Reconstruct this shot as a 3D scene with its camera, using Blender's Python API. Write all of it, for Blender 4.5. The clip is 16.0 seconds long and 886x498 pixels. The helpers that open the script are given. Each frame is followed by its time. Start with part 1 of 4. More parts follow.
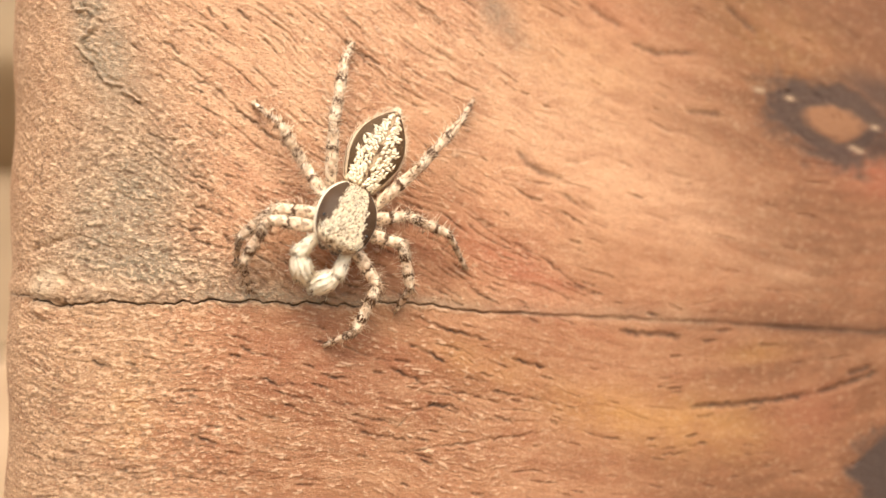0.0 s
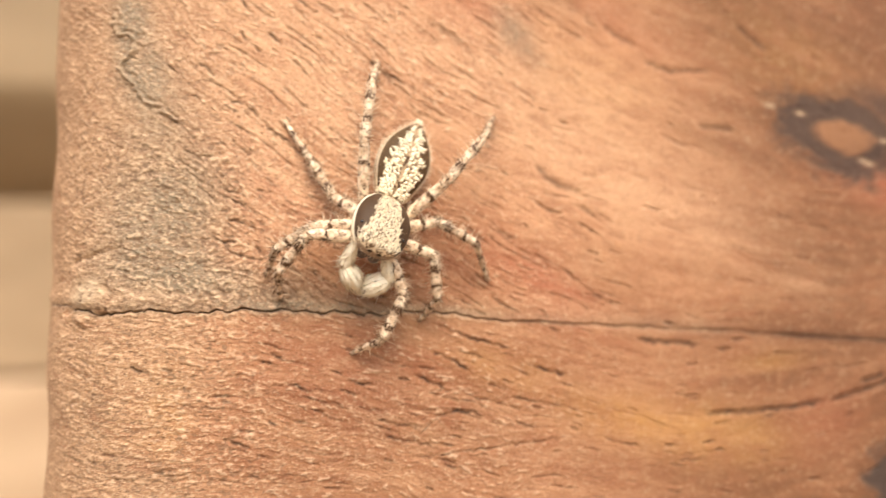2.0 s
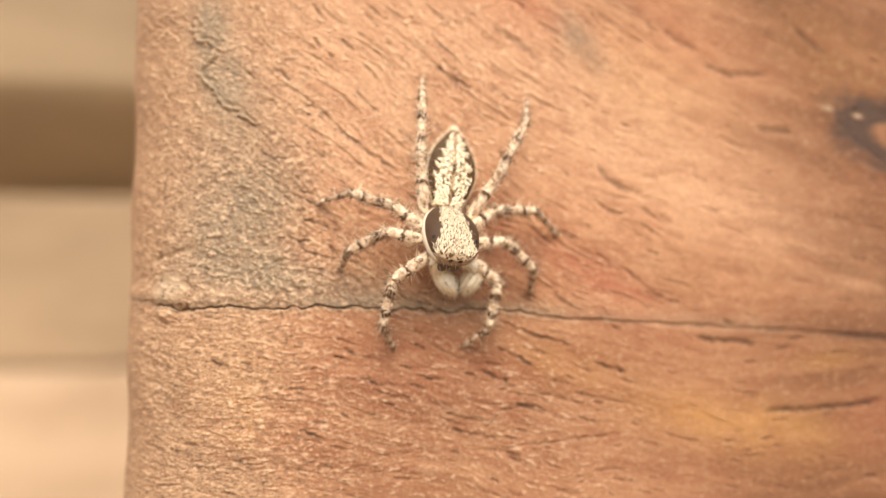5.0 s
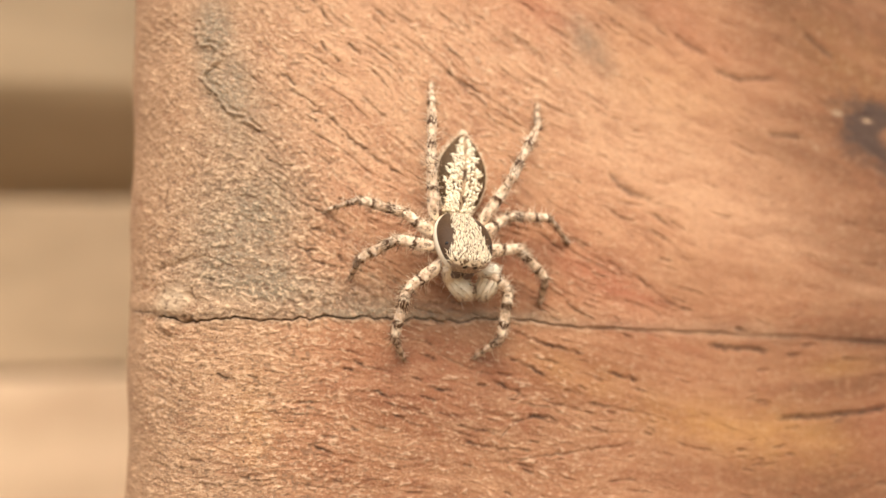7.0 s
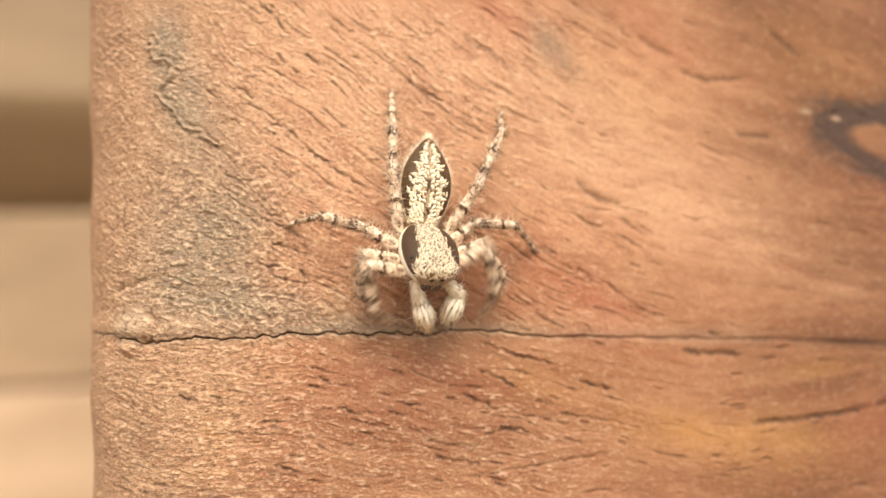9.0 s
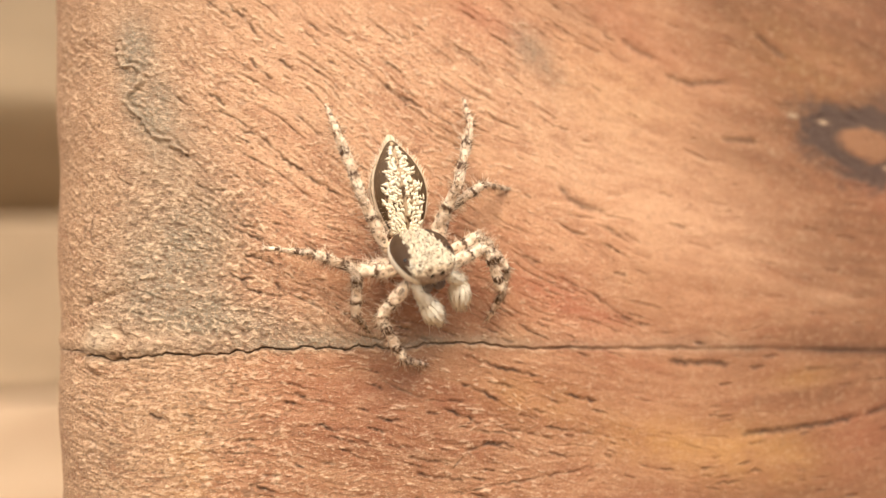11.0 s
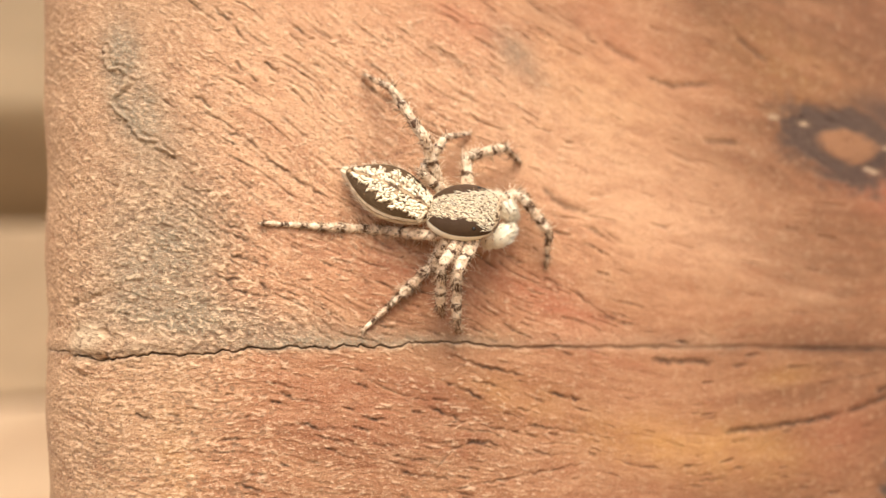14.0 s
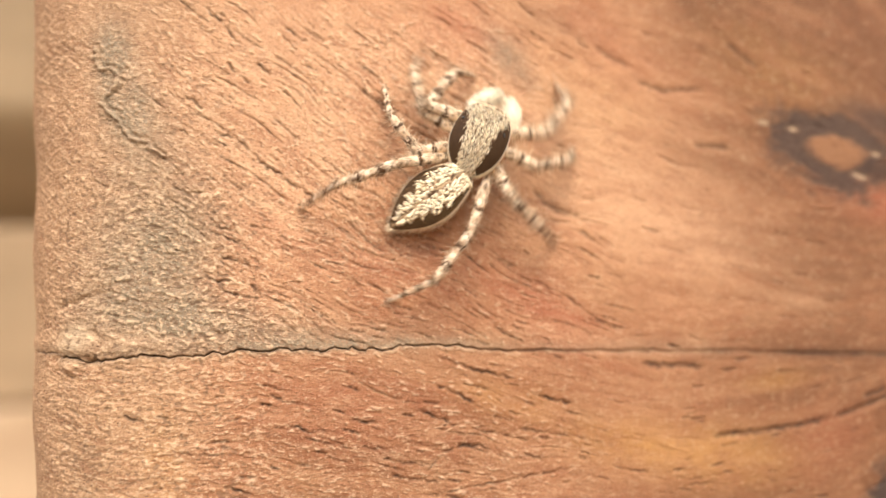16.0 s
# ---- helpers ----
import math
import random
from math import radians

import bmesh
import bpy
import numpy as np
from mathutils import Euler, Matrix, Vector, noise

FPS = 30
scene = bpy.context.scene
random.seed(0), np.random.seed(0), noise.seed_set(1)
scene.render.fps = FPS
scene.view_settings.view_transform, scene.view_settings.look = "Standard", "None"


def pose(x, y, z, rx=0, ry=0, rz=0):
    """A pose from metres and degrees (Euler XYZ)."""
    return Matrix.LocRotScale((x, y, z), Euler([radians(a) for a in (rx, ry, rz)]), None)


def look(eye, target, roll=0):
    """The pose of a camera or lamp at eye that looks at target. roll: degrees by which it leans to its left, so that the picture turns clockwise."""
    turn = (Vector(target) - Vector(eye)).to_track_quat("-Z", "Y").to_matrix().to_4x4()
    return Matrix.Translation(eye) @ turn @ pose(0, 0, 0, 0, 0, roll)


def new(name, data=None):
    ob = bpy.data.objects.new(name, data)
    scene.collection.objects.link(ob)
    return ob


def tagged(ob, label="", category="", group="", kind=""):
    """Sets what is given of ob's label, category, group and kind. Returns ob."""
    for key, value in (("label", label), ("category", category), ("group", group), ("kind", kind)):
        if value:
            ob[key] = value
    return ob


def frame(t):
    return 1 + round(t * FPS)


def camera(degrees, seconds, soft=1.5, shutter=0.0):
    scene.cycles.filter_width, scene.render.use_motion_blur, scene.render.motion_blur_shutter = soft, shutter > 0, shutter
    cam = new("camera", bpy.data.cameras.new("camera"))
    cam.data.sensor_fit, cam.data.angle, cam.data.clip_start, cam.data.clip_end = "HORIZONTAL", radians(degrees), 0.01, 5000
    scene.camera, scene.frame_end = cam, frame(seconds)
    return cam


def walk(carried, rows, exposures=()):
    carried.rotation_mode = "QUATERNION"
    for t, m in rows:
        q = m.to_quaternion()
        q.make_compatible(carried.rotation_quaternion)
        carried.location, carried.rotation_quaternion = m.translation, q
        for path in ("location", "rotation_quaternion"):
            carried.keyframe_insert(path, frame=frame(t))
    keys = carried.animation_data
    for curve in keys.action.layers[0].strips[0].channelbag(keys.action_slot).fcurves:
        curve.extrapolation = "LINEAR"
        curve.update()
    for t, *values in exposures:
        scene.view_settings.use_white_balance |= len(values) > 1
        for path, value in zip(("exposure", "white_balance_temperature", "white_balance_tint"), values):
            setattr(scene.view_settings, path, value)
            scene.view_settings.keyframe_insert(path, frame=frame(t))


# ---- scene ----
# Phone camera held a few centimetres off the wood; rows in millimetres and degrees
MM = 0.001
HEIGHT = 0.60
cam = camera(60.0, 16.0, soft=1.3, shutter=0.7)
cam.data.dof.use_dof = True
cam.data.dof.focus_distance = 0.0367
cam.data.dof.aperture_fstop = 18.5
CAMERA_ROWS = [
    (0.0, -2.017, -38.103, -3.168, 93.239, 0.626, -10.776),
    (0.5, -1.990, -38.186, -2.969, 93.554, 0.932, -10.764),
    (1.0, -2.244, -38.612, -2.943, 93.730, 0.930, -10.252),
    (1.5, -2.129, -38.859, -2.894, 94.010, 0.963, -10.558),
    (2.0, -2.737, -39.420, -3.891, 94.988, 0.827, -9.740),
    (2.5, -3.635, -39.738, -3.956, 94.467, 0.287, -9.502),
    (3.0, -3.871, -39.607, -3.915, 94.544, 0.090, -9.683),
    (3.5, -4.631, -39.808, -3.944, 94.404, -0.051, -9.446),
    (4.0, -5.024, -40.504, -4.154, 94.559, 0.265, -8.214),
    (4.5, -5.080, -40.451, -3.867, 94.535, 0.288, -7.994),
    (6.8, -6.523, -39.478, -3.564, 95.321, 0.981, -9.456),
    (7.0, -6.600, -39.317, -3.263, 94.679, 0.782, -9.465),
    (7.5, -6.095, -39.191, -2.908, 94.710, 1.482, -9.366),
    (8.0, -5.817, -39.248, -2.782, 94.469, 1.682, -9.440),
    (8.5, -5.630, -38.964, -2.733, 94.451, 1.842, -9.515),
    (9.0, -5.062, -38.932, -2.671, 94.686, 2.387, -9.851),
    (9.5, -4.731, -38.481, -2.516, 94.473, 2.592, -10.127),
    (10.0, -4.398, -37.830, -2.103, 94.292, 2.719, -10.562),
    (10.2, -4.411, -37.859, -2.151, 94.783, 2.852, -10.398),
    (12.3, -4.294, -38.258, -2.139, 94.663, 3.021, -11.156),
    (12.5, -4.019, -38.518, -2.360, 94.820, 3.173, -10.580),
    (13.0, -4.350, -38.414, -2.628, 94.780, 2.787, -10.744),
    (13.5, -4.618, -38.561, -2.630, 94.950, 2.698, -10.884),
    (14.0, -3.958, -38.381, -2.530, 95.219, 3.112, -10.991),
    (14.5, -4.554, -38.414, -2.652, 94.864, 2.747, -10.804),
    (15.0, -4.281, -38.291, -2.622, 95.066, 2.884, -11.182),
    (15.5, -4.261, -38.251, -2.650, 95.146, 2.807, -11.424),
    (16.0, -4.061, -38.332, -2.622, 95.528, 2.910, -11.802),
]
walk(cam, [(t, pose(x * MM, y * MM, HEIGHT + z * MM, rx, ry, rz)) for t, x, y, z, rx, ry, rz in CAMERA_ROWS],
     exposures=[(0.0, 0.73), (1.0, 0.73), (2.5, 0.69), (4.5, 0.66), (7.0, 0.57), (9.0, 0.61), (10.2, 0.62), (12.5, 0.69), (16.0, 0.69)])

# ---- world and sun: bright hazy daylight from above, to the upper left of the post ----
world = bpy.data.worlds.new("hazy_sky")
scene.world = world
world.use_nodes = True
wn = world.node_tree
sky = wn.nodes.new("ShaderNodeTexSky")
sky.sky_type = "NISHITA"
sky.sun_disc = False
sky.sun_elevation = radians(48)
sky.sun_rotation = radians(187)
sky.dust_density = 4.0
back_node = wn.nodes["Background"]
back_node.inputs["Strength"].default_value = 0.15
wn.links.new(sky.outputs[0], back_node.inputs[0])
sun = new("sun", bpy.data.lights.new("sun", "SUN"))
sun.data.energy = 1.9
sun.data.angle = radians(42)
sun.data.color = (1.0, 0.90, 0.72)
sun.matrix_world = look((0.10, -1.0, 1.3), (0, 0, 0))


# ---- small helpers ----
def mesh_object(name, verts, faces, mats, face_mats=None, smooth=True):
    me = bpy.data.meshes.new(name)
    me.from_pydata([tuple(v) for v in verts], [], [tuple(f) for f in faces])
    for m in mats:
        me.materials.append(m)
    if face_mats is not None:
        me.polygons.foreach_set("material_index", np.array(face_mats, dtype=np.int32))
    if smooth:
        me.polygons.foreach_set("use_smooth", np.ones(len(me.polygons), dtype=bool))
    me.update()
    return new(name, me)


def part(name, bm, material, parent, label=""):
    me = bpy.data.meshes.new(name)
    bm.to_mesh(me)
    bm.free()
    me.materials.append(material)
    me.polygons.foreach_set("use_smooth", np.ones(len(me.polygons), dtype=bool))
    ob = new(name, me)
    ob.parent = parent
    return tagged(ob, label)


class Nodes:
    """A short way to write node materials."""

    def __init__(self, name):
        self.mat = bpy.data.materials.new(name)
        self.mat.use_nodes = True
        self.tree = self.mat.node_tree
        self.bsdf = self.tree.nodes["Principled BSDF"]

    def add(self, kind, **inputs):
        node = self.tree.nodes.new(kind)
        for key, value in inputs.items():
            self.put(node.inputs[key.replace("_", " ")], value)
        return node

    def put(self, socket, value):
        if isinstance(value, bpy.types.NodeSocket):
            self.tree.links.new(value, socket)
        else:
            socket.default_value = value

    def attribute(self, name):
        node = self.tree.nodes.new("ShaderNodeAttribute")
        node.attribute_name = name
        return node.outputs["Fac"]

    def coords(self, which="Object"):
        return self.tree.nodes.new("ShaderNodeTexCoord").outputs[which]

    def split(self, vector):
        return self.add("ShaderNodeSeparateXYZ", Vector=vector).outputs

    def scaled(self, vector, x, y, z):
        node = self.tree.nodes.new("ShaderNodeMapping")
        self.put(node.inputs["Vector"], vector)
        node.inputs["Scale"].default_value = (x, y, z)
        return node.outputs[0]

    def noise(self, vector, scale, detail=3.0, rough=0.55, distortion=0.0):
        node = self.add("ShaderNodeTexNoise", Vector=vector, Scale=scale, Detail=detail, Roughness=rough, Distortion=distortion)
        return node.outputs["Fac"]

    def math(self, op, a, b=0.0, clamp=False):
        node = self.tree.nodes.new("ShaderNodeMath")
        node.operation, node.use_clamp = op, clamp
        self.put(node.inputs[0], a)
        self.put(node.inputs[1], b)
        return node.outputs[0]

    def step(self, value, low, high, a=0.0, b=1.0):
        node = self.tree.nodes.new("ShaderNodeMapRange")
        node.interpolation_type = "SMOOTHSTEP"
        for key, v in (("Value", value), ("From Min", low), ("From Max", high), ("To Min", a), ("To Max", b)):
            self.put(node.inputs[key], v)
        return node.outputs[0]

    def mix(self, fac, a, b):
        node = self.tree.nodes.new("ShaderNodeMix")
        node.data_type = "RGBA"
        self.put(node.inputs["Factor"], fac)
        for key, v in (("A", a), ("B", b)):
            socket = [s for s in node.inputs if s.name == key and s.type == "RGBA"][0]
            self.put(socket, (*v, 1.0) if isinstance(v, tuple) else v)
        return [s for s in node.outputs if s.type == "RGBA"][0]

    def bump(self, height, strength, distance):
        node = self.add("ShaderNodeBump", Height=height, Strength=strength, Distance=distance)
        self.put(self.bsdf.inputs["Normal"], node.outputs[0])

    def finish(self, colour, rough=0.6, spec=0.4):
        self.put(self.bsdf.inputs["Base Color"], (*colour, 1.0) if isinstance(colour, tuple) else colour)
        self.put(self.bsdf.inputs["Roughness"], rough)
        self.put(self.bsdf.inputs["Specular IOR Level"], spec)
        return self.mat


# ---- materials ----
def make_wood():
    n = Nodes("weathered_red_wood")
    co = n.coords()
    grain, band, dark, fibre = n.attribute("grain"), n.attribute("band"), n.attribute("dark"), n.attribute("fibre")
    fine = n.noise(co, 9000.0, 4.0, 0.65)
    blot = n.noise(co, 260.0, 3.0, 0.6)
    speck = n.noise(co, 6500.0, 3.0, 0.7)
    col = n.mix(n.step(band, 0.25, 0.78), (0.455, 0.220, 0.112), (0.372, 0.160, 0.077))
    col = n.mix(n.math("MULTIPLY", n.step(blot, 0.42, 0.66), 0.6), col, (0.50, 0.265, 0.135))
    mottle = n.attribute("mottle")
    col = n.mix(n.math("MULTIPLY", n.step(mottle, 0.55, 0.85), 0.28), col, (0.58, 0.318, 0.170))
    # brown wood tones, with lens falloff towards the right put into the colour
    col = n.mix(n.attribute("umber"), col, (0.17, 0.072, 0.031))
    col = n.mix(n.math("MULTIPLY", n.attribute("red"), 0.65), col, (0.37, 0.115, 0.060))
    col = n.mix(n.math("MULTIPLY", n.attribute("ochre"), 0.8), col, (0.44, 0.222, 0.072))
    col = n.mix(n.attribute("pale"), col, (0.58, 0.338, 0.192))
    col = n.mix(n.math("MULTIPLY", n.step(mottle, 0.45, 0.18), 0.26), col, (0.27, 0.112, 0.052))
    col = n.mix(n.attribute("tan"), col, (0.40, 0.248, 0.140))
    col = n.mix(n.math("MULTIPLY", n.step(grain, 0.55, 0.9), n.math("MULTIPLY", n.attribute("worn"), 0.5)), col, (0.62, 0.38, 0.22))
    col = n.mix(n.math("MULTIPLY", n.step(grain, 0.45, 0.1), n.math("ADD", 0.07, n.math("MULTIPLY", n.attribute("worn"), 0.5))), col, (0.25, 0.095, 0.045))
    col = n.mix(n.math("MULTIPLY", n.attribute("grey"), n.step(speck, 0.3, 0.6, 0.5, 1.0)), col, (0.250, 0.196, 0.130))
    col = n.mix(n.math("MULTIPLY", n.step(fibre, 0.60, 0.95), n.attribute("worn")), col, (0.70, 0.47, 0.29))
    col = n.mix(n.math("MULTIPLY", n.step(fibre, 0.36, 0.05), n.math("MULTIPLY", n.attribute("worn"), 0.8)), col, (0.20, 0.092, 0.050))
    col = n.mix(n.math("MULTIPLY", n.step(speck, 0.60, 0.68), n.math("MULTIPLY", n.attribute("worn"), 0.75)), col, (0.74, 0.54, 0.35))
    # pale flakes, and the highlight under the crack painted with them
    col = n.mix(n.math("MULTIPLY", n.attribute("flake"), 0.36), col, (0.68, 0.465, 0.295))
    # bare patch, with glints and the flake's bright rim painted in the same colour
    col = n.mix(n.math("MULTIPLY", n.attribute("bare"), 0.6), col, (0.47, 0.36, 0.235))
    pit = n.noise(n.scaled(co, 0.5, 1.0, 1.15), 10500.0, 2.0, 0.6)
    rough_skin = n.math("MULTIPLY", n.attribute("worn"), 1.35, True)
    col = n.mix(n.math("MULTIPLY", n.step(pit, 0.60, 0.68), rough_skin), col, (0.13, 0.068, 0.038))
    col = n.mix(n.math("MULTIPLY", n.step(pit, 0.38, 0.30), n.math("MULTIPLY", rough_skin, 0.75)), col, (0.74, 0.53, 0.34))
    granule = n.attribute("granule")
    gritty = n.attribute("gritty")
    col = n.mix(n.math("MULTIPLY", n.step(granule, 0.36, 0.16), n.math("MULTIPLY", gritty, 0.55)), col, (0.17, 0.100, 0.058))
    col = n.mix(n.math("MULTIPLY", n.step(granule, 0.66, 0.86), n.math("MULTIPLY", gritty, 0.40)), col, (0.68, 0.49, 0.31))
    col = n.mix(n.attribute("knot"), col, (0.060, 0.039, 0.029))
    col = n.mix(n.attribute("core"), col, (0.27, 0.128, 0.060))
    # pores, crack and stains, plus the painted shadow of the lifted flake
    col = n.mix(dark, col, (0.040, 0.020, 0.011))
    n.bump(n.math("SUBTRACT", n.math("ADD", fine, n.math("MULTIPLY", speck, 0.9)), n.math("MULTIPLY", pit, 1.1)), 0.6, 0.00008)
    return n.finish(col, n.step(fine, 0.2, 0.8, 0.52, 0.78), 0.25)


def make_cream_hair():
    n = Nodes("cream_hair")
    f = n.noise(n.coords(), 2500.0, 2.0)
    return n.finish(n.mix(f, (0.60, 0.44, 0.285), (0.82, 0.68, 0.49)), 0.6, 0.3)


def make_leg_hair():
    n = Nodes("tan_hair")
    f = n.noise(n.coords(), 2500.0, 2.0)
    return n.finish(n.mix(f, (0.60, 0.42, 0.27), (0.86, 0.69, 0.49)), 0.6, 0.3)


def make_brown_hair():
    n = Nodes("brown_hair")
    f = n.noise(n.coords(), 2500.0, 2.0)
    return n.finish(n.mix(f, (0.085, 0.042, 0.019), (0.22, 0.12, 0.058)), 0.6, 0.3)


def make_abdomen():
    n = Nodes("abdomen_pattern")
    co = n.coords()
    s = n.split(co)
    wob = n.noise(n.scaled(co, 1.0, 1.0, 0.6), 1900.0, 3.0, 0.6)
    x = n.math("ABSOLUTE", s[0])
    y = n.math("MULTIPLY", s[1], -1.0)
    # tan middle under the cream scales
    half = n.math("SUBTRACT", 0.00076, n.math("MULTIPLY", n.math("ABSOLUTE", n.math("SUBTRACT", y, 0.0016)), 0.10))
    half = n.math("SUBTRACT", half, n.math("MULTIPLY", n.math("MAXIMUM", n.math("SUBTRACT", y, 0.0024), 0.0), 0.20))
    edge = n.math("ADD", n.math("SUBTRACT", x, half), n.math("MULTIPLY", n.math("SUBTRACT", wob, 0.5), 0.0007))
    leaf = n.step(edge, 0.00005, -0.00005)
    fleck = n.noise(n.scaled(co, 1.2, 0.6, 0.9), 3300.0, 2.0, 0.55, 1.2)
    pale = n.mix(n.step(fleck, 0.44, 0.56), (0.42, 0.29, 0.165), (0.085, 0.045, 0.020))
    lines = n.noise(n.scaled(co, 9.0, 0.35, 9.0), 1500.0, 2.0)
    col = n.mix(leaf, n.mix(n.step(lines, 0.55, 0.75), (0.085, 0.050, 0.023), (0.24, 0.15, 0.075)), pale)
    low = n.math("SUBTRACT", s[2], n.math("MULTIPLY", x, 0.30))
    flank = n.step(n.math("ADD", low, n.math("MULTIPLY", n.math("SUBTRACT", wob, 0.5), 0.00010)), 0.00003, -0.00003)
    second = n.math("MULTIPLY", n.step(low, -0.00016, -0.00019), n.step(low, -0.00027, -0.00023))
    streak = n.noise(n.scaled(co, 3.0, 0.6, 3.0), 2600.0, 3.0)
    col = n.mix(flank, col, n.mix(n.step(streak, 0.4, 0.65), (0.74, 0.62, 0.44), (0.48, 0.34, 0.20)))
    col = n.mix(n.math("MULTIPLY", second, 0.6), col, (0.12, 0.065, 0.030))
    n.bump(n.noise(co, 7000.0, 3.0), 0.5, 0.00006)
    return n.finish(col, 0.55, 0.2)


def make_carapace():
    n = Nodes("carapace_pattern")
    co = n.coords()
    s = n.split(co)
    wob = n.noise(co, 2600.0, 3.0, 0.6)
    x = n.math("ABSOLUTE", s[0])
    half = n.math("ADD", n.step(s[1], 0.0002, 0.0014, 0.00046, 0.00068), n.step(s[1], 0.0019, 0.0031, 0.0, 0.00028))
    edge = n.math("ADD", n.math("SUBTRACT", x, half), n.math("MULTIPLY", n.math("SUBTRACT", wob, 0.5), 0.0003))
    leaf = n.step(edge, 0.00004, -0.00004)
    fleck = n.noise(n.scaled(co, 1.0, 0.35, 1.0), 6500.0, 2.0, 0.6, 0.8)
    pale = n.mix(n.step(fleck, 0.46, 0.58), (0.62, 0.47, 0.30), (0.11, 0.060, 0.028))
    col = n.mix(leaf, n.mix(wob, (0.050, 0.028, 0.014), (0.085, 0.047, 0.024)), pale)
    rim = n.step(n.math("ADD", n.math("SUBTRACT", s[2], n.math("MULTIPLY", x, 0.30)), n.math("MULTIPLY", n.math("SUBTRACT", wob, 0.5), 0.00008)), 0.00004, -0.00003)
    col = n.mix(rim, col, (0.84, 0.74, 0.56))
    face = n.math("MULTIPLY", n.step(s[1], 0.00330, 0.00342), n.step(s[2], 0.00056, 0.00046))
    col = n.mix(face, col, (0.30, 0.205, 0.13))
    n.bump(n.noise(co, 8000.0, 3.0), 0.4, 0.00004)
    return n.finish(col, n.step(leaf, 0.0, 1.0, 0.5, 0.65), 0.2)


def make_leg(name, bands, speckle):
    """Cream limb with ragged dark rings at the given places along it (place, half width)."""
    n = Nodes(name)
    co = n.coords()
    g = n.split(n.coords("Generated"))
    wob = n.noise(co, 3000.0, 2.0, 0.6)
    along = n.math("ADD", g[1], n.math("MULTIPLY", n.math("SUBTRACT", wob, 0.5), 0.16))
    mask = None
    for at, wide_half in bands:
        ring = n.step(n.math("ABSOLUTE", n.math("SUBTRACT", along, at)), wide_half + 0.02, wide_half - 0.02)
        mask = ring if mask is None else n.math("MAXIMUM", mask, ring)
    mask = n.math("MULTIPLY", mask, n.step(n.noise(co, 4600.0, 2.0, 0.6), 0.34, 0.46))
    spots = n.step(n.noise(co, 4600.0, 2.0, 0.5, 0.8), 0.55, 0.61)
    mask = n.math("MAXIMUM", mask, n.math("MULTIPLY", spots, speckle))
    col = n.mix(mask, n.mix(n.step(wob, 0.35, 0.65), (0.58, 0.395, 0.25), (0.90, 0.73, 0.53)), (0.085, 0.040, 0.017))
    n.bump(n.noise(co, 9000.0, 3.0), 0.5, 0.00004)
    return n.finish(col, 0.55, 0.3)


def make_plain(name, a, b, scale, rough=0.6, spec=0.4, stretch=(1, 1, 1)):
    n = Nodes(name)
    co = n.scaled(n.coords(), *stretch)
    f = n.noise(co, scale, 4.0, 0.6)
    n.bump(f, 0.3, 0.1 / scale)
    return n.finish(n.mix(n.step(f, 0.3, 0.7), a, b), rough, spec)


WOOD = make_wood()
CREAM = make_cream_hair()
SCALES = make_plain("cream_scales", (0.86, 0.72, 0.49), (0.96, 0.86, 0.64), 3000.0)
LEG_HAIR = make_leg_hair()
BROWN = make_brown_hair()
ABDOMEN = make_abdomen()
CARAPACE = make_carapace()
FEMUR_BANDS = ((0.58, 0.035), (0.95, 0.05))
TIBIA_BANDS = ((0.10, 0.03), (0.35, 0.045), (0.63, 0.045), (0.94, 0.05))
TARSUS_BANDS = ((0.06, 0.05), (0.32, 0.06), (0.62, 0.06), (0.92, 0.06))
FEMUR = make_leg("femur_bands", FEMUR_BANDS, 0.75)
TIBIA = make_leg("tibia_bands", TIBIA_BANDS, 0.6)
TARSUS = make_leg("tarsus_bands", TARSUS_BANDS, 0.3)
PALE = make_plain("palp_hair", (0.80, 0.68, 0.49), (0.94, 0.85, 0.67), 3000.0)
EYE = make_plain("eye_lens", (0.010, 0.007, 0.005), (0.02, 0.014, 0.01), 2000.0, 0.08, 0.7)
JAW = make_plain("jaw_shell", (0.085, 0.055, 0.040), (0.15, 0.10, 0.075), 2500.0, 0.4)
SOIL = make_plain("dry_soil", (0.20, 0.14, 0.09), (0.32, 0.24, 0.15), 9.0, 0.9, 0.2)
BOARD = make_plain("pale_board", (0.32, 0.222, 0.128), (0.43, 0.300, 0.178), 30.0, 0.6, 0.3, (0.5, 1, 1.6))
PALE_BOARD = make_plain("cream_board", (0.47, 0.325, 0.20), (0.60, 0.43, 0.275), 30.0, 0.6, 0.3, (0.5, 1, 1.6))
RAIL = make_plain("tan_rail", (0.28, 0.195, 0.108), (0.36, 0.255, 0.145), 30.0, 0.6, 0.3, (0.3, 1, 1.6))
RECESS = make_plain("brown_board", (0.12, 0.075, 0.036), (0.16, 0.10, 0.05), 14.0, 0.7, 0.3, (0.3, 1, 3))

# ---- setting: the ground, and a board wall well behind the post ----
gb = bmesh.new()
bmesh.ops.create_grid(gb, x_segments=40, y_segments=40, size=60.0)
gme = bpy.data.meshes.new("ground")
gb.to_mesh(gme)
gb.free()
gme.materials.append(SOIL)
tagged(new("ground", gme), "dry brown earth ground under the post", "ground", kind="structure")


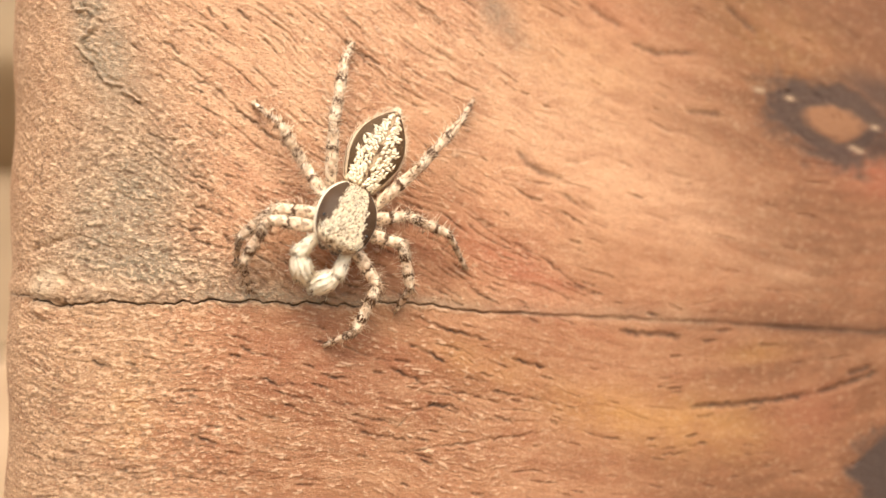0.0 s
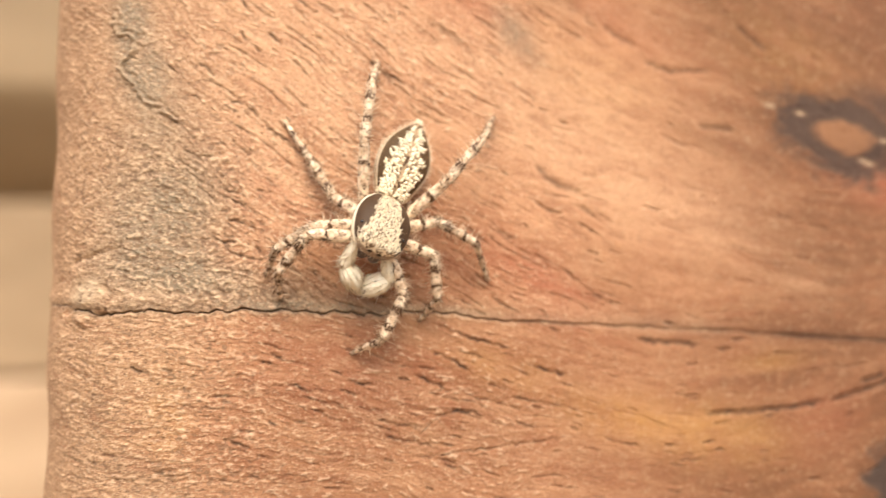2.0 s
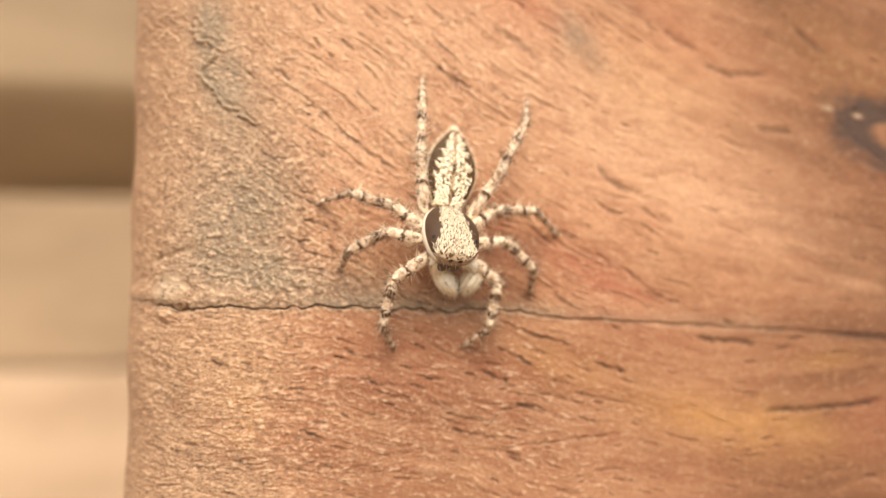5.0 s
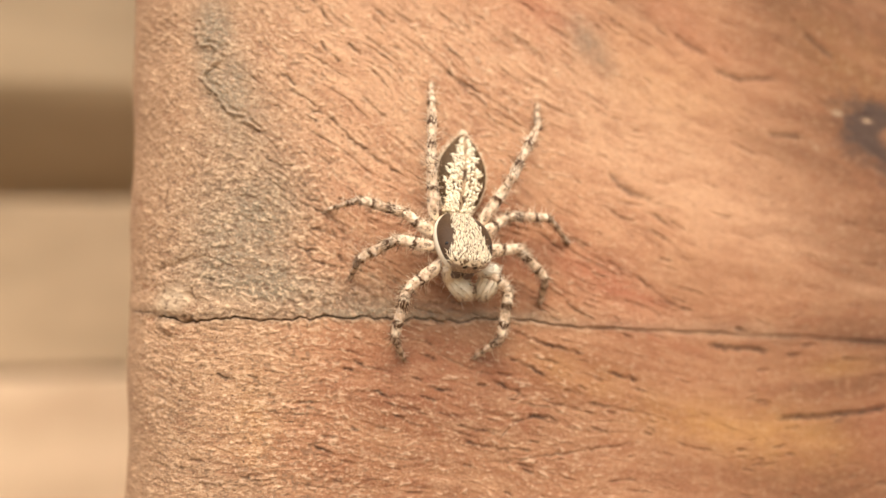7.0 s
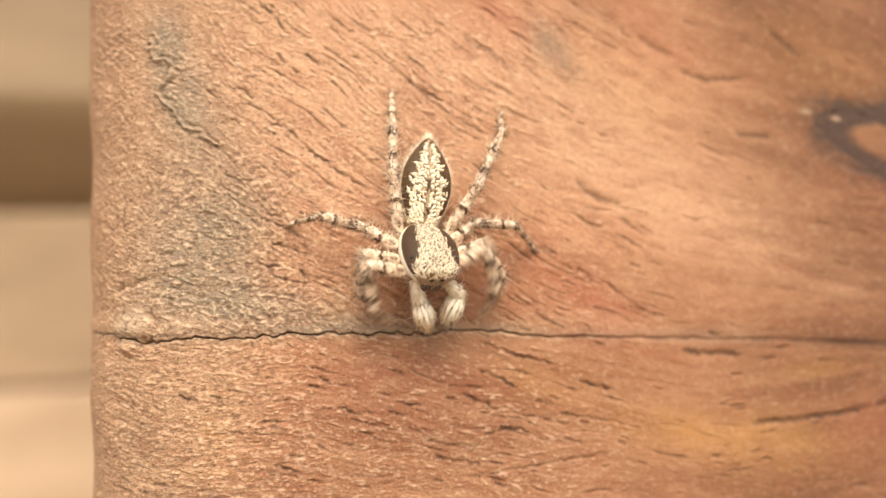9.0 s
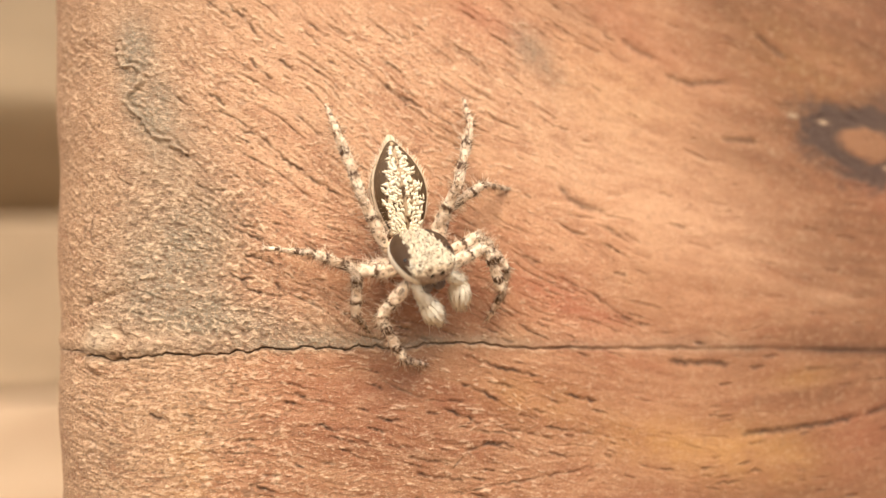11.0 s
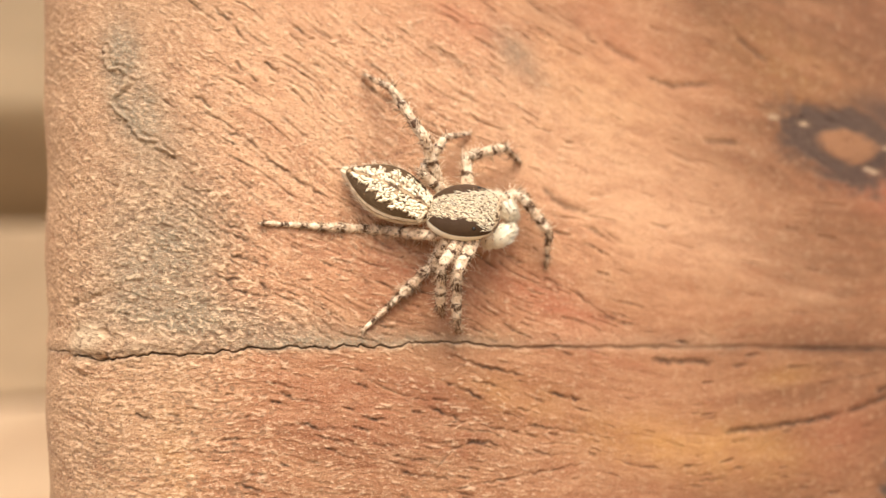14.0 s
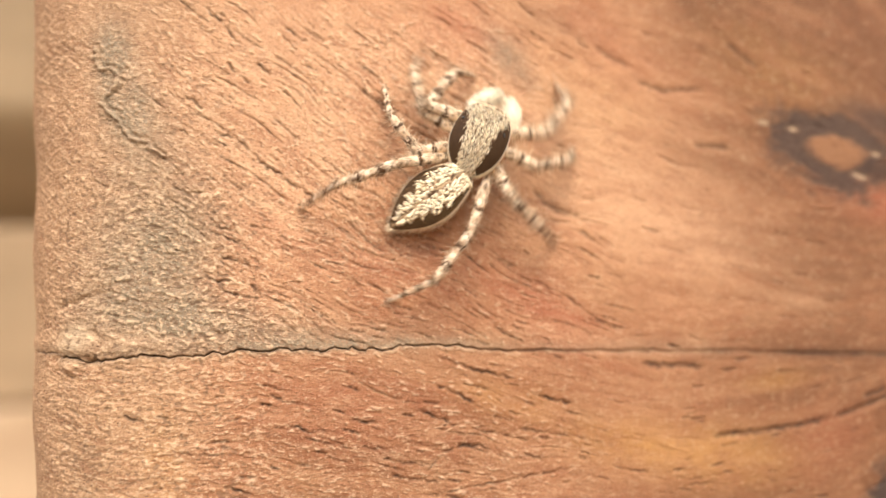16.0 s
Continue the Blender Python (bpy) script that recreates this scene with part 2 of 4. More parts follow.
def board(name, x0, x1, y0, y1, z0, z1, mat, edge=0.006):
    b = bmesh.new()
    bmesh.ops.create_cube(b, size=1.0)
    bmesh.ops.scale(b, vec=(x1 - x0, y1 - y0, z1 - z0), verts=b.verts)
    bmesh.ops.translate(b, vec=((x0 + x1) / 2, (y0 + y1) / 2, (z0 + z1) / 2), verts=b.verts)
    bmesh.ops.bevel(b, geom=list(b.edges), offset=edge, segments=3, affect="EDGES", profile=0.5)
    me = bpy.data.meshes.new(name)
    b.to_mesh(me)
    b.free()
    me.materials.append(mat)
    return new(name, me)


WALL_Y = 0.20
wall = tagged(board("wall_back", -1.6, 1.2, WALL_Y + 0.045, WALL_Y + 0.10, 0.0, 1.9, RECESS), "brown timber wall behind the post, out of focus", "wall", kind="structure")
for z0, z1, mat in ((0.02, 0.30, BOARD), (0.303, 0.5798, PALE_BOARD), (0.5812, 0.6312, BOARD), (0.955, 1.25, BOARD), (1.255, 1.55, PALE_BOARD), (1.555, 1.85, BOARD)):
    b = board("board", -1.55, 1.15, WALL_Y, WALL_Y + 0.045, z0, z1, mat, 0.0015)
    b.parent = wall
# the rail above turns under in a broad chamfer
rail = [(WALL_Y + 0.045, 0.6318), (WALL_Y + 0.034, 0.6322), (WALL_Y + 0.024, 0.6395), (WALL_Y + 0.014, 0.6490), (WALL_Y + 0.006, 0.6575), (WALL_Y + 0.002, 0.6625), (WALL_Y, 0.6665), (WALL_Y, 0.95), (WALL_Y + 0.045, 0.95)]
rv = [(x, y, z) for x in (-1.55, 1.15) for y, z in rail]
rn = len(rail)
rf = [(k, (k + 1) % rn, rn + (k + 1) % rn, rn + k) for k in range(rn)] + [tuple(range(rn))[::-1], tuple(range(rn, 2 * rn))]
rail_ob = mesh_object("rail", rv, rf, [RAIL], smooth=False)
rail_ob.parent = wall

# ---- the wooden post: one sheet round the whole section, finest where the spider sits ----
XL, XR, DEEP, ROUND, TOP = -16.85, 104.0, 90.0, 7.0, 1100.0
CRACK_V = -3.75
rng = np.random.default_rng(7)
STEP = 0.045
LU = np.arange(-20.0, 37.0, STEP)
LV = np.arange(-18.0, 19.0, STEP)


def sample(img, u, v):
    """Bilinear look-up of a lattice image at u, v in millimetres."""
    x = np.clip((u - LU[0]) / STEP, 0, len(LU) - 1.001)
    y = np.clip((v - LV[0]) / STEP, 0, len(LV) - 1.001)
    i, j = x.astype(int), y.astype(int)
    fx, fy = x - i, y - j
    return (img[j, i] * (1 - fx) + img[j, i + 1] * fx) * (1 - fy) + (img[j + 1, i] * (1 - fx) + img[j + 1, i + 1] * fx) * fy


def smooth_noise(cell_u, cell_v, seed):
    """Value noise with the given cell size, on the lattice."""
    r = np.random.default_rng(seed)
    nu, nv = int(60 / cell_u) + 4, int(40 / cell_v) + 4
    base = r.random((nv, nu))
    x = (LU - LU[0]) / cell_u + 1
    y = (LV - LV[0]) / cell_v + 1
    i, j = x.astype(int), y.astype(int)
    fx, fy = x - i, y - j
    fx, fy = fx * fx * (3 - 2 * fx), fy * fy * (3 - 2 * fy)
    a = base[:, i] * (1 - fx) + base[:, i + 1] * fx
    return a[j, :] * (1 - fy)[:, None] + a[j + 1, :] * fy[:, None]


# which way the fibres run, in degrees, at places on the face
FLOW = [
    (-12, 10, -45), (-5, 12, -42), (3, 10, -35), (12, 12, -30), (25, 13, -30), (32, 12, -36), (-12, 4, -34),
    (-4, 4, -38), (5, 4, -30), (14, 5, -20), (22, 3, -14), (31, 2, -10), (-10, -1, -20), (-2, -1, -28),
    (6, -1, -32), (5.5, -4.8, -22), (12, -2, -25), (22, -3, -8), (-12, -6, -8), (-4, -7, -12), (4, -7, -16), (12, -7, -14),
    (20, -8, -2), (27, -8, 12), (32, -7, 25), (-10, -12, -8), (0, -12, -12), (10, -13, -8), (20, -12, -4), (27, -13, 10),
]
GU, GV = np.meshgrid(LU, LV)
wsum, ssum, csum = 0.0, 0.0, 0.0
for fu, fv, fa in FLOW:
    w = 1.0 / (((GU - fu) ** 2 + (GV - fv) ** 2) + 3.0) ** 1.6
    wsum, ssum, csum = wsum + w, ssum + w * math.sin(radians(fa)), csum + w * math.cos(radians(fa))
ANG = np.arctan2(ssum, csum)
KNOTS = ((27.2, 6.4, 4.6, 2.45, -14.0), (31.2, -13.4, 2.9, 2.3, 10.0))
for ku, kv, ka, kb, kr in KNOTS:
    du, dv = GU - ku, GV - kv
    tang = np.arctan2(dv, du) + math.pi / 2
    tang = np.where(np.cos(tang) < 0, tang + math.pi, tang)
    w = 0.7 * np.exp(-((du / ka) ** 2 + (dv / kb) ** 2))
    ANG = np.arctan2(np.sin(ANG) * (1 - w) + np.sin(tang) * w, np.cos(ANG) * (1 - w) + np.cos(tang) * w)
ANG = ANG + (smooth_noise(2.2, 1.4, 3) - 0.5) * 0.5 + (smooth_noise(0.7, 0.5, 4) - 0.5) * 0.35
DU, DV = np.cos(ANG), np.sin(ANG)


def along_fibres(img, steps, stride):
    """Smears a noise along the fibres."""
    total = img.copy()
    for sign in (1, -1):
        u, v = GU.copy(), GV.copy()
        for k in range(steps):
            u, v = u + sign * stride * sample(DU, u, v), v + sign * stride * sample(DV, u, v)
            total = total + sample(img, u, v) * (1 - (k + 1) / (steps + 1))
    total = total - total.mean()
    return np.clip(0.5 + total / (4.2 * total.std()), 0, 1)


raw = rng.random(GU.shape)
GRAIN = along_fibres(0.6 * raw + 0.8 * smooth_noise(0.14, 0.11, 5), 10, 0.07)
FIBRE = along_fibres(raw + 0.4 * smooth_noise(0.08, 0.07, 15), 2, 0.035)
FLAKE = along_fibres(rng.random(GU.shape) + 1.1 * smooth_noise(0.17, 0.11, 25), 3, 0.06)
BAND = along_fibres(smooth_noise(1.0, 0.45, 6), 16, 0.30)
LUMP = smooth_noise(0.34, 0.26, 8) * 0.6 + smooth_noise(0.16, 0.14, 9) * 0.4
WIDE = smooth_noise(5.0, 4.0, 10)
GRANULE = along_fibres(smooth_noise(0.13, 0.10, 31) + 0.7 * smooth_noise(0.08, 0.07, 32), 1, 0.06)
MOTTLE = along_fibres(smooth_noise(0.55, 0.32, 51) + 0.6 * smooth_noise(0.25, 0.16, 52), 4, 0.12)
PATCH = smooth_noise(1.3, 0.9, 33) * 0.6 + smooth_noise(0.5, 0.4, 34) * 0.4


def crack_line(u):
    """Height of the long crack along the face."""
    c = np.interp(u, [-16, -14.9, -13.9, -13.1, -11.8, -8.5, -5.7, -0.2, 3.8, 7.3, 13.6, 20.2, 29.8, 40],
                  [-3.0, -3.1, -3.3, -3.62, -3.42, -3.52, -3.5, -3.63, -3.74, -4.2, -4.58, -4.96, -5.67, -6.2])
    return c


JAG = np.random.default_rng(41)
JAG_AT = np.arange(-20.0, 42.0, 0.21)
JAG_BY = JAG.normal(0, 1, len(JAG_AT)) * 0.55 + np.repeat(JAG.normal(0, 1, len(JAG_AT) // 3 + 1), 3)[:len(JAG_AT)] * 0.7


def crack_wiggle(u):
    amp = np.clip((8.0 - u) / 6.0, 0.35, 1.0)
    return amp * (0.085 * np.interp(u, JAG_AT, JAG_BY) + 0.05 * np.sin(u * 4.1 + 1.3 * np.sin(u * 1.7)) + 0.015 * np.sin(u * 23.0))


def blob(u, v, cu, cv, ru, rv, turn=0.0):
    c, s = math.cos(radians(turn)), math.sin(radians(turn))
    a, b = (u - cu) * c + (v - cv) * s, -(u - cu) * s + (v - cv) * c
    return np.exp(-(a / ru) ** 2 - (b / rv) ** 2)


# short open pores and longer splits that follow the fibres
PORES = np.zeros(GU.shape)


def split_fibre(u, v, length, width, depth):
    n = max(4, int(length / 0.045))
    pu, pv = [], []
    for sign in (1, -1):
        a, b = u, v
        for k in range(n // 2):
            x = int(np.clip((a - LU[0]) / STEP, 0, len(LU) - 1))
            y = int(np.clip((b - LV[0]) / STEP, 0, len(LV) - 1))
            a, b = a + sign * 0.045 * DU[y, x], b + sign * 0.045 * DV[y, x]
            b += 0.010 * math.sin(k * 0.9 + u * 7)
            pu.append(a), pv.append(b)
    t = np.concatenate([np.arange(n // 2), np.arange(n // 2)]) / (n / 2)
    stamp(np.array(pu), np.array(pv), depth * (1 - t ** 4) * (0.8 + 0.2 * np.sin(t * 9 + u * 3 + v)), width)


def stamp(pu, pv, amp, width):
    ci, cj = ((pu - LU[0]) / STEP).round().astype(int), ((pv - LV[0]) / STEP).round().astype(int)
    reach = max(3, int(2.2 * width / STEP) + 1)
    for dj in range(-reach, reach + 1):
        for di in range(-reach, reach + 1):
            i, j = ci + di, cj + dj
            ok = (i >= 0) & (j >= 0) & (i < len(LU)) & (j < len(LV))
            d2 = (LU[np.clip(i, 0, len(LU) - 1)] - pu) ** 2 + (LV[np.clip(j, 0, len(LV) - 1)] - pv) ** 2
            np.maximum.at(PORES, (j[ok], i[ok]), (amp * np.exp(-d2 / (width * width)))[ok])


def split_line(points, width, depth):
    """A ragged split through a few places on the face."""
    p = np.array(points, dtype=float)
    at = np.concatenate([[0], np.cumsum(np.hypot(*np.diff(p, axis=0).T))])
    q = np.arange(0, at[-1], 0.04)
    f = q / at[-1]
    ragged = 0.045 * np.sin(q * 5.3 + 1.7 * np.sin(q * 2.9 + p[0, 0])) + 0.025 * np.sin(q * 14.0 + p[0, 1])
    broken = np.clip(0.75 + 0.5 * np.sin(q * 3.7 + 2.0 * np.sin(q * 1.3 + p[0, 0] * 2)), 0.5 if width < 0.1 else 0.8, 1)
    amp = depth * np.clip(8 * np.minimum(f, 1 - f), 0.15, 1) * broken
    stamp(np.interp(q, at, p[:, 0]) + 0.3 * ragged, np.interp(q, at, p[:, 1]) + ragged, amp, width)


for k in range(1900):
    u, v = rng.uniform(-15, 34), rng.uniform(-16, 17)
    if (u < -9.5 and v > -3.5 and rng.random() < 0.6) or (u > 12 and rng.random() < 0.6):
        continue
    near = 1.0 if v < -3.8 else 0.8
    long = rng.random() ** 3
    split_fibre(u, v, 0.35 + 1.9 * long * near, 0.028 + 0.022 * rng.random(), 0.2 + 0.7 * rng.random() ** 2)
for k in range(45):
    split_fibre(rng.uniform(-14, 6), rng.uniform(-3, 16), rng.uniform(0.8, 3.0), 0.028 + 0.018 * rng.random(), 0.45 + 0.45 * rng.random())
for k in range(26):
    split_fibre(rng.uniform(8, 34), rng.uniform(-3, 16), rng.uniform(0.8, 2.2), 0.07 + 0.05 * rng.random(), 0.12 + 0.2 * rng.random())
for k in range(90):
    split_fibre(rng.uniform(-4, 14), rng.uniform(-3.6, 2.5), rng.uniform(0.5, 2.2), 0.034 + 0.025 * rng.random(), 0.4 + 0.5 * rng.random())
for k in range(90):
    split_fibre(rng.uniform(-14, 30), rng.uniform(-16, -4.4), rng.uniform(0.3, 1.0), 0.045 + 0.035 * rng.random(), 0.5 + 0.5 * rng.random())
for k in range(34):
    split_fibre(rng.uniform(-9, 7), rng.uniform(3.5, 15), rng.uniform(1.2, 3.6), 0.040 + 0.020 * rng.random(), 0.5 + 0.35 * rng.random())
# the splits and dashes that stand out: upper part, beside the crack, below it, and the smooth far part
for line in (((-7.5, 13.8), (-6.6, 12.9), (-5.5, 11.5)), ((-6.4, 10.8), (-5.2, 9.7)), ((-7.3, 7.4), (-6.2, 7.0), (-5.5, 6.5), (-4.5, 5.5), (-3.6, 4.9)), ((-8.3, 9.1), (-7.5, 8.4)),
             ((-4.9, 10.8), (-4.2, 10.2)), ((-2.5, 10.8), (-1.8, 10.3)), ((-3.6, 12.8), (-2.4, 11.9)), ((-4.2, 5.1), (-2.9, 4.4), (-1.8, 3.6)), ((0.2, 9.6), (1.4, 8.8), (2.2, 8.3))):
    split_line(line, 0.075, 0.75)
for line in (((-9.1, 4.6), (-8.3, 4.2), (-7.5, 4.3)), ((-8.7, 2.9), (-8.2, 2.6), (-6.7, 2.2), (-5.3, 1.2)), ((-7.4, 2.8), (-5.9, 2.2)), ((-5.5, 2.6), (-4.4, 2.4)),
             ((-7.3, 1.4), (-6.5, 1.0), (-5.4, 0.5)), ((-7.6, 0.3), (-7.3, 0.0), (-6.4, -0.1)), ((-5.5, -0.3), (-4.9, -0.9)), ((10.5, -1.4), (11.7, -2.4), (13.6, -3.6))):
    split_line(line, 0.065, 0.75)
for line in (((-11.4, -6.2), (-10.8, -6.4)), ((-7.3, -6.4), (-6.9, -6.5)), ((-4.1, -7.2), (-3.4, -7.3), (-2.6, -7.7)), ((-7.0, -9.8), (-6.4, -9.9), (-5.7, -10.3)), ((-4.7, -5.7), (-4.2, -5.9)),
             ((3.6, -4.3), (5.1, -4.9), (7.6, -5.7)), ((3.4, -5.7), (4.5, -6.2), (5.4, -6.7)), ((2.4, -6.9), (4.1, -7.6)), ((8.6, -6.6), (10.6, -7.1)), ((-0.9, -7.1), (0.5, -7.4)),
             ((0.6, -9.1), (2.4, -9.5)), ((0.9, -9.9), (3.4, -10.5)), ((4.3, -8.8), (5.6, -8.9), (6.0, -9.2))):
    split_line(line, 0.078, 0.9)
for line in (((3.2, -7.8), (4.9, -8.3)), ((5.1, -8.0), (7.3, -8.6)), ((7.1, -7.3), (7.9, -7.5)), ((0.2, -8.6), (0.9, -8.6)), ((7.6, -8.2), (8.8, -8.4), (10.6, -8.9)), ((7.8, -9.5), (8.8, -9.8)),
             ((2.7, -10.0), (3.6, -9.1), (4.3, -8.8)), ((2.2, -11.1), (5.8, -10.8), (8.9, -10.5), (10.9, -10.3)), ((12.6, -10.5), (14.6, -11.0)), ((16.8, -11.8), (18.4, -11.9))):
    split_line(line, 0.06, 0.6)
for line in (((14.5, -5.3), (18.3, -5.7)), ((18.2, -9.4), (20.2, -9.4), (22.5, -9.3), (24.9, -9.1), (26.0, -8.9)), ((26.0, -8.9), (28.1, -8.5), (30.3, -7.8)), ((28.1, -8.0), (29.6, -7.6))):
    split_line(line, 0.17, 0.75)
for line in (((15.5, 10.2), (17.1, 9.7), (19.8, 9.8)), ((13.3, 12.1), (15.2, 11.0)), ((9.1, 4.2), (10.0, 3.3), (11.8, 2.6)), ((18.7, 6.6), (21.0, 6.4)), ((21.3, 12.6), (23.3, 11.1))):
    split_line(line, 0.18, 0.55)


def steps_between(a, b, first, grow):
    out, x, s = [], a, first
    while x < b - s * 0.5:
        out.append(x)
        x += s
        s *= grow
    return out


# columns: distance round the section, as place and outward normal
cols = []
for y in (DEEP - 4, 60.0, 36.0, 20.0, 13.0, 10.0, 8.6, 7.8, 7.3):
    cols.append((XL, y, -1.0, 0.0))
for k in range(141):
    a = math.pi / 2 * k / 140
    cols.append((XL + ROUND - ROUND * math.cos(a), ROUND - ROUND * math.sin(a), -math.cos(a), -math.sin(a)))
x = XL + ROUND + 0.062
while x < 35.5:
    cols.append((x, 0.0, 0.0, -1.0))
    x += 0.05 if x < 13 else 0.085
for x in steps_between(35.6, XR - 5, 0.3, 1.3):
    cols.append((x, 0.0, 0.0, -1.0))
for k in range(9):
    a = math.pi / 2 * k / 8
    cols.append((XR - 4 + 4 * math.sin(a), 4 - 4 * math.cos(a), math.sin(a), -math.cos(a)))
for y in (20.0, 50.0, DEEP - 4):
    cols.append((XR, y, 1.0, 0.0))
for k in range(1, 9):
    a = math.pi / 2 * k / 8
    cols.append((XR - 4 + 4 * math.cos(a), DEEP - 4 + 4 * math.sin(a), math.cos(a), math.sin(a)))
for x in (80.0, 50.0, 20.0, 0.0):
    cols.append((x, DEEP, 0.0, 1.0))
for k in range(0, 8):
    a = math.pi / 2 * k / 8
    cols.append((XL + 4 - 4 * math.sin(a), DEEP - 4 + 4 * math.cos(a), -math.sin(a), math.cos(a)))
cols = np.array(cols)

# rows: heights, finest next to the crack
fine = [0.0, 0.012, 0.026, 0.042, 0.062, 0.09, 0.13, 0.18, 0.25]
up = fine + list(np.arange(0.30, 21.0, 0.05))
down = [-a for a in fine[1:]] + list(-np.arange(0.30, 12.7, 0.05))
mid = sorted(CRACK_V + np.array(up + down))
low = [mid[0] - s for s in steps_between(0.3, mid[0] + HEIGHT * 1000, 0.3, 1.35)]
high = [mid[-1] + s for s in steps_between(0.3, TOP - HEIGHT * 1000 - mid[-1], 0.3, 1.35)]
rows = np.array(sorted(set(low + [-HEIGHT * 1000] + list(mid) + high + [TOP - HEIGHT * 1000])))

V0, CU = np.meshgrid(rows, cols[:, 0], indexing="ij")
CY = np.broadcast_to(cols[:, 1], V0.shape)
NX = np.broadcast_to(cols[:, 2], V0.shape)
NY = np.broadcast_to(cols[:, 3], V0.shape)
# distance along the skin, so that the pattern runs on round the rounded edge
arc = np.where((NX < -0.001) & (NY <= 0), XL + ROUND - (np.arctan2(-NX, -NY + 1e-9)) * ROUND - np.maximum(CY - ROUND, 0), CU)
front = np.clip(-NY + 0.35 * (NX < -0.5), 0, 1)
S = V0 - CRACK_V
V = V0 + (crack_line(CU) - CRACK_V) * np.exp(-(S / 9.0) ** 2) + crack_wiggle(CU) * np.exp(-(S / 1.0) ** 2)
U = arc

grain, band, fibre, pores, lump, wide, flake, granule, patch, mottle = (sample(a, U, V) for a in (GRAIN, BAND, FIBRE, PORES, LUMP, WIDE, FLAKE, GRANULE, PATCH, MOTTLE))
near = np.exp(-np.maximum(np.abs(V) - 17, 0) / 4) * np.exp(-np.maximum(U - 36, 0) / 4) * front
crack_width = np.interp(U, [-16, -13.3, -12, 4, 9, 16, 36], [0.03, 0.05, 0.034, 0.040, 0.075, 0.12, 0.15])
crack_deep = np.interp(U, [-16, -13.3, -12, 4, 9, 16, 36], [0.05, 0.22, 0.20, 0.18, 0.12, 0.07, 0.05])
crack = np.exp(-(S / crack_width) ** 2) * front

grey = np.clip(1.0 * blob(U, V, -11.8, 11.2, 1.0, 1.8, 5) + 1.0 * blob(U, V, -11.0, 8.4, 1.1, 2.1, 18) + 0.35 * blob(U, V, -10.2, 6.0, 2.2, 4.5) + 0.75 * blob(U, V, -9.0, 1.4, 2.4, 3.4, -25)
               + 0.45 * blob(U, V, -11.8, 0.8, 2.6, 4.0) + 0.85 * blob(U, V, -8.0, -1.9, 4.6, 1.2, -6) + 0.5 * blob(U, V, -2.0, -3.0, 4.5, 0.6) + 0.75 * np.exp(-((S - 0.14) / 0.3) ** 2) * blob(U, V, -2, -3.7, 11, 3)
               + 0.7 * blob(U, V, 8.3, 11.4, 0.9, 1.9, 32) + 0.35 * blob(U, V, 15.5, -4.6, 4.0, 0.7, -4), 0, 1)
grey *= np.where(S > 0, 1.0, np.exp(-(S / 0.35) ** 2)) * np.clip(0.42 + 1.1 * (0.6 * patch + 0.4 * lump), 0, 1.1)
tan = np.clip(0.8 / (1 + np.exp((U + 8.6 + 3 * (wide - 0.5) + 2.5 * (patch - 0.5)) / 1.3)) + 0.35 * blob(U, V, 4, -3.6, 6, 0.5), 0, 1)
ochre = np.clip(0.8 * blob(U, V, 14.2, -9.4, 3.6, 1.3, -8) + 0.7 * blob(U, V, 19.5, -10.6, 3.6, 1.5, -6) + 0.5 * blob(U, V, 22.3, -6.6, 2.2, 0.6) + 0.5 * blob(U, V, 12, 9, 4.5, 3.0, -25)
                + 0.5 * blob(U, V, 7.0, -6.6, 3.0, 1.0, -16) + 0.4 * blob(U, V, -12.5, -8, 2, 4) + 0.75 * blob(U, V, -9.6, -8.0, 1.0, 2.4) + 0.3 * blob(U, V, 24, 11, 5, 3.0, -25), 0, 1) * (0.15 + 0.5 * wide + 0.9 * patch)
red = np.clip(0.9 * blob(U, V, 6.0, 12.2, 3.0, 1.8, -30) + 0.85 * blob(U, V, 9.8, -2.5, 3.6, 1.3, -32) + 0.5 * blob(U, V, 3, 0.5, 5, 1.5, -25) + 0.6 * blob(U, V, -1, -6.4, 5.5, 1.8, -8)
              + 0.95 * blob(U, V, 30.5, 3.2, 3.4, 1.2, -12) + 0.5 * blob(U, V, 25.4, -10.2, 2.6, 1.8, 14) + 0.55 * blob(U, V, -2, 2.0, 5, 2.0, -36) + 0.35 * blob(U, V, 14, 12, 4, 1.5, -30), 0, 1)
red *= 0.3 + 0.7 * band + 0.5 * patch
knot, core = np.zeros(U.shape), np.zeros(U.shape)
for ku, kv, ka, kb, kr in KNOTS:
    c, s = math.cos(radians(kr)), math.sin(radians(kr))
    a, b = ((U - ku) * c + (V - kv) * s) / ka, (-(U - ku) * s + (V - kv) * c) / kb
    off = np.hypot((a - 0.10) / 1.1, b) + 0.25 * (wide - 0.5) + 0.2 * (patch - 0.5) + 0.2 * (band - 0.5)
    r = np.hypot(a, b) + 0.35 * (wide - 0.5) + 0.3 * (lump - 0.5) + 0.5 * (patch - 0.5) + 0.25 * (band - 0.5)
    knot = np.maximum(knot, np.clip((1.22 - r) / 0.45, 0, 1) * (0.88 if kv > 0 else 0.97))
    core = np.maximum(core, np.clip((0.42 - off) / 0.16, 0, 1) * (0.95 if kv > 0 else 0.0))
knot = np.maximum(knot, 0.75 * np.clip(1.3 * blob(U, V, 31.0, 8.0, 2.6, 1.1, -18) + 1.2 * blob(U, V, 31.5, 4.9, 2.4, 0.8, -12) - 0.15 + 0.5 * (patch - 0.5), 0, 1) * (1 - core))
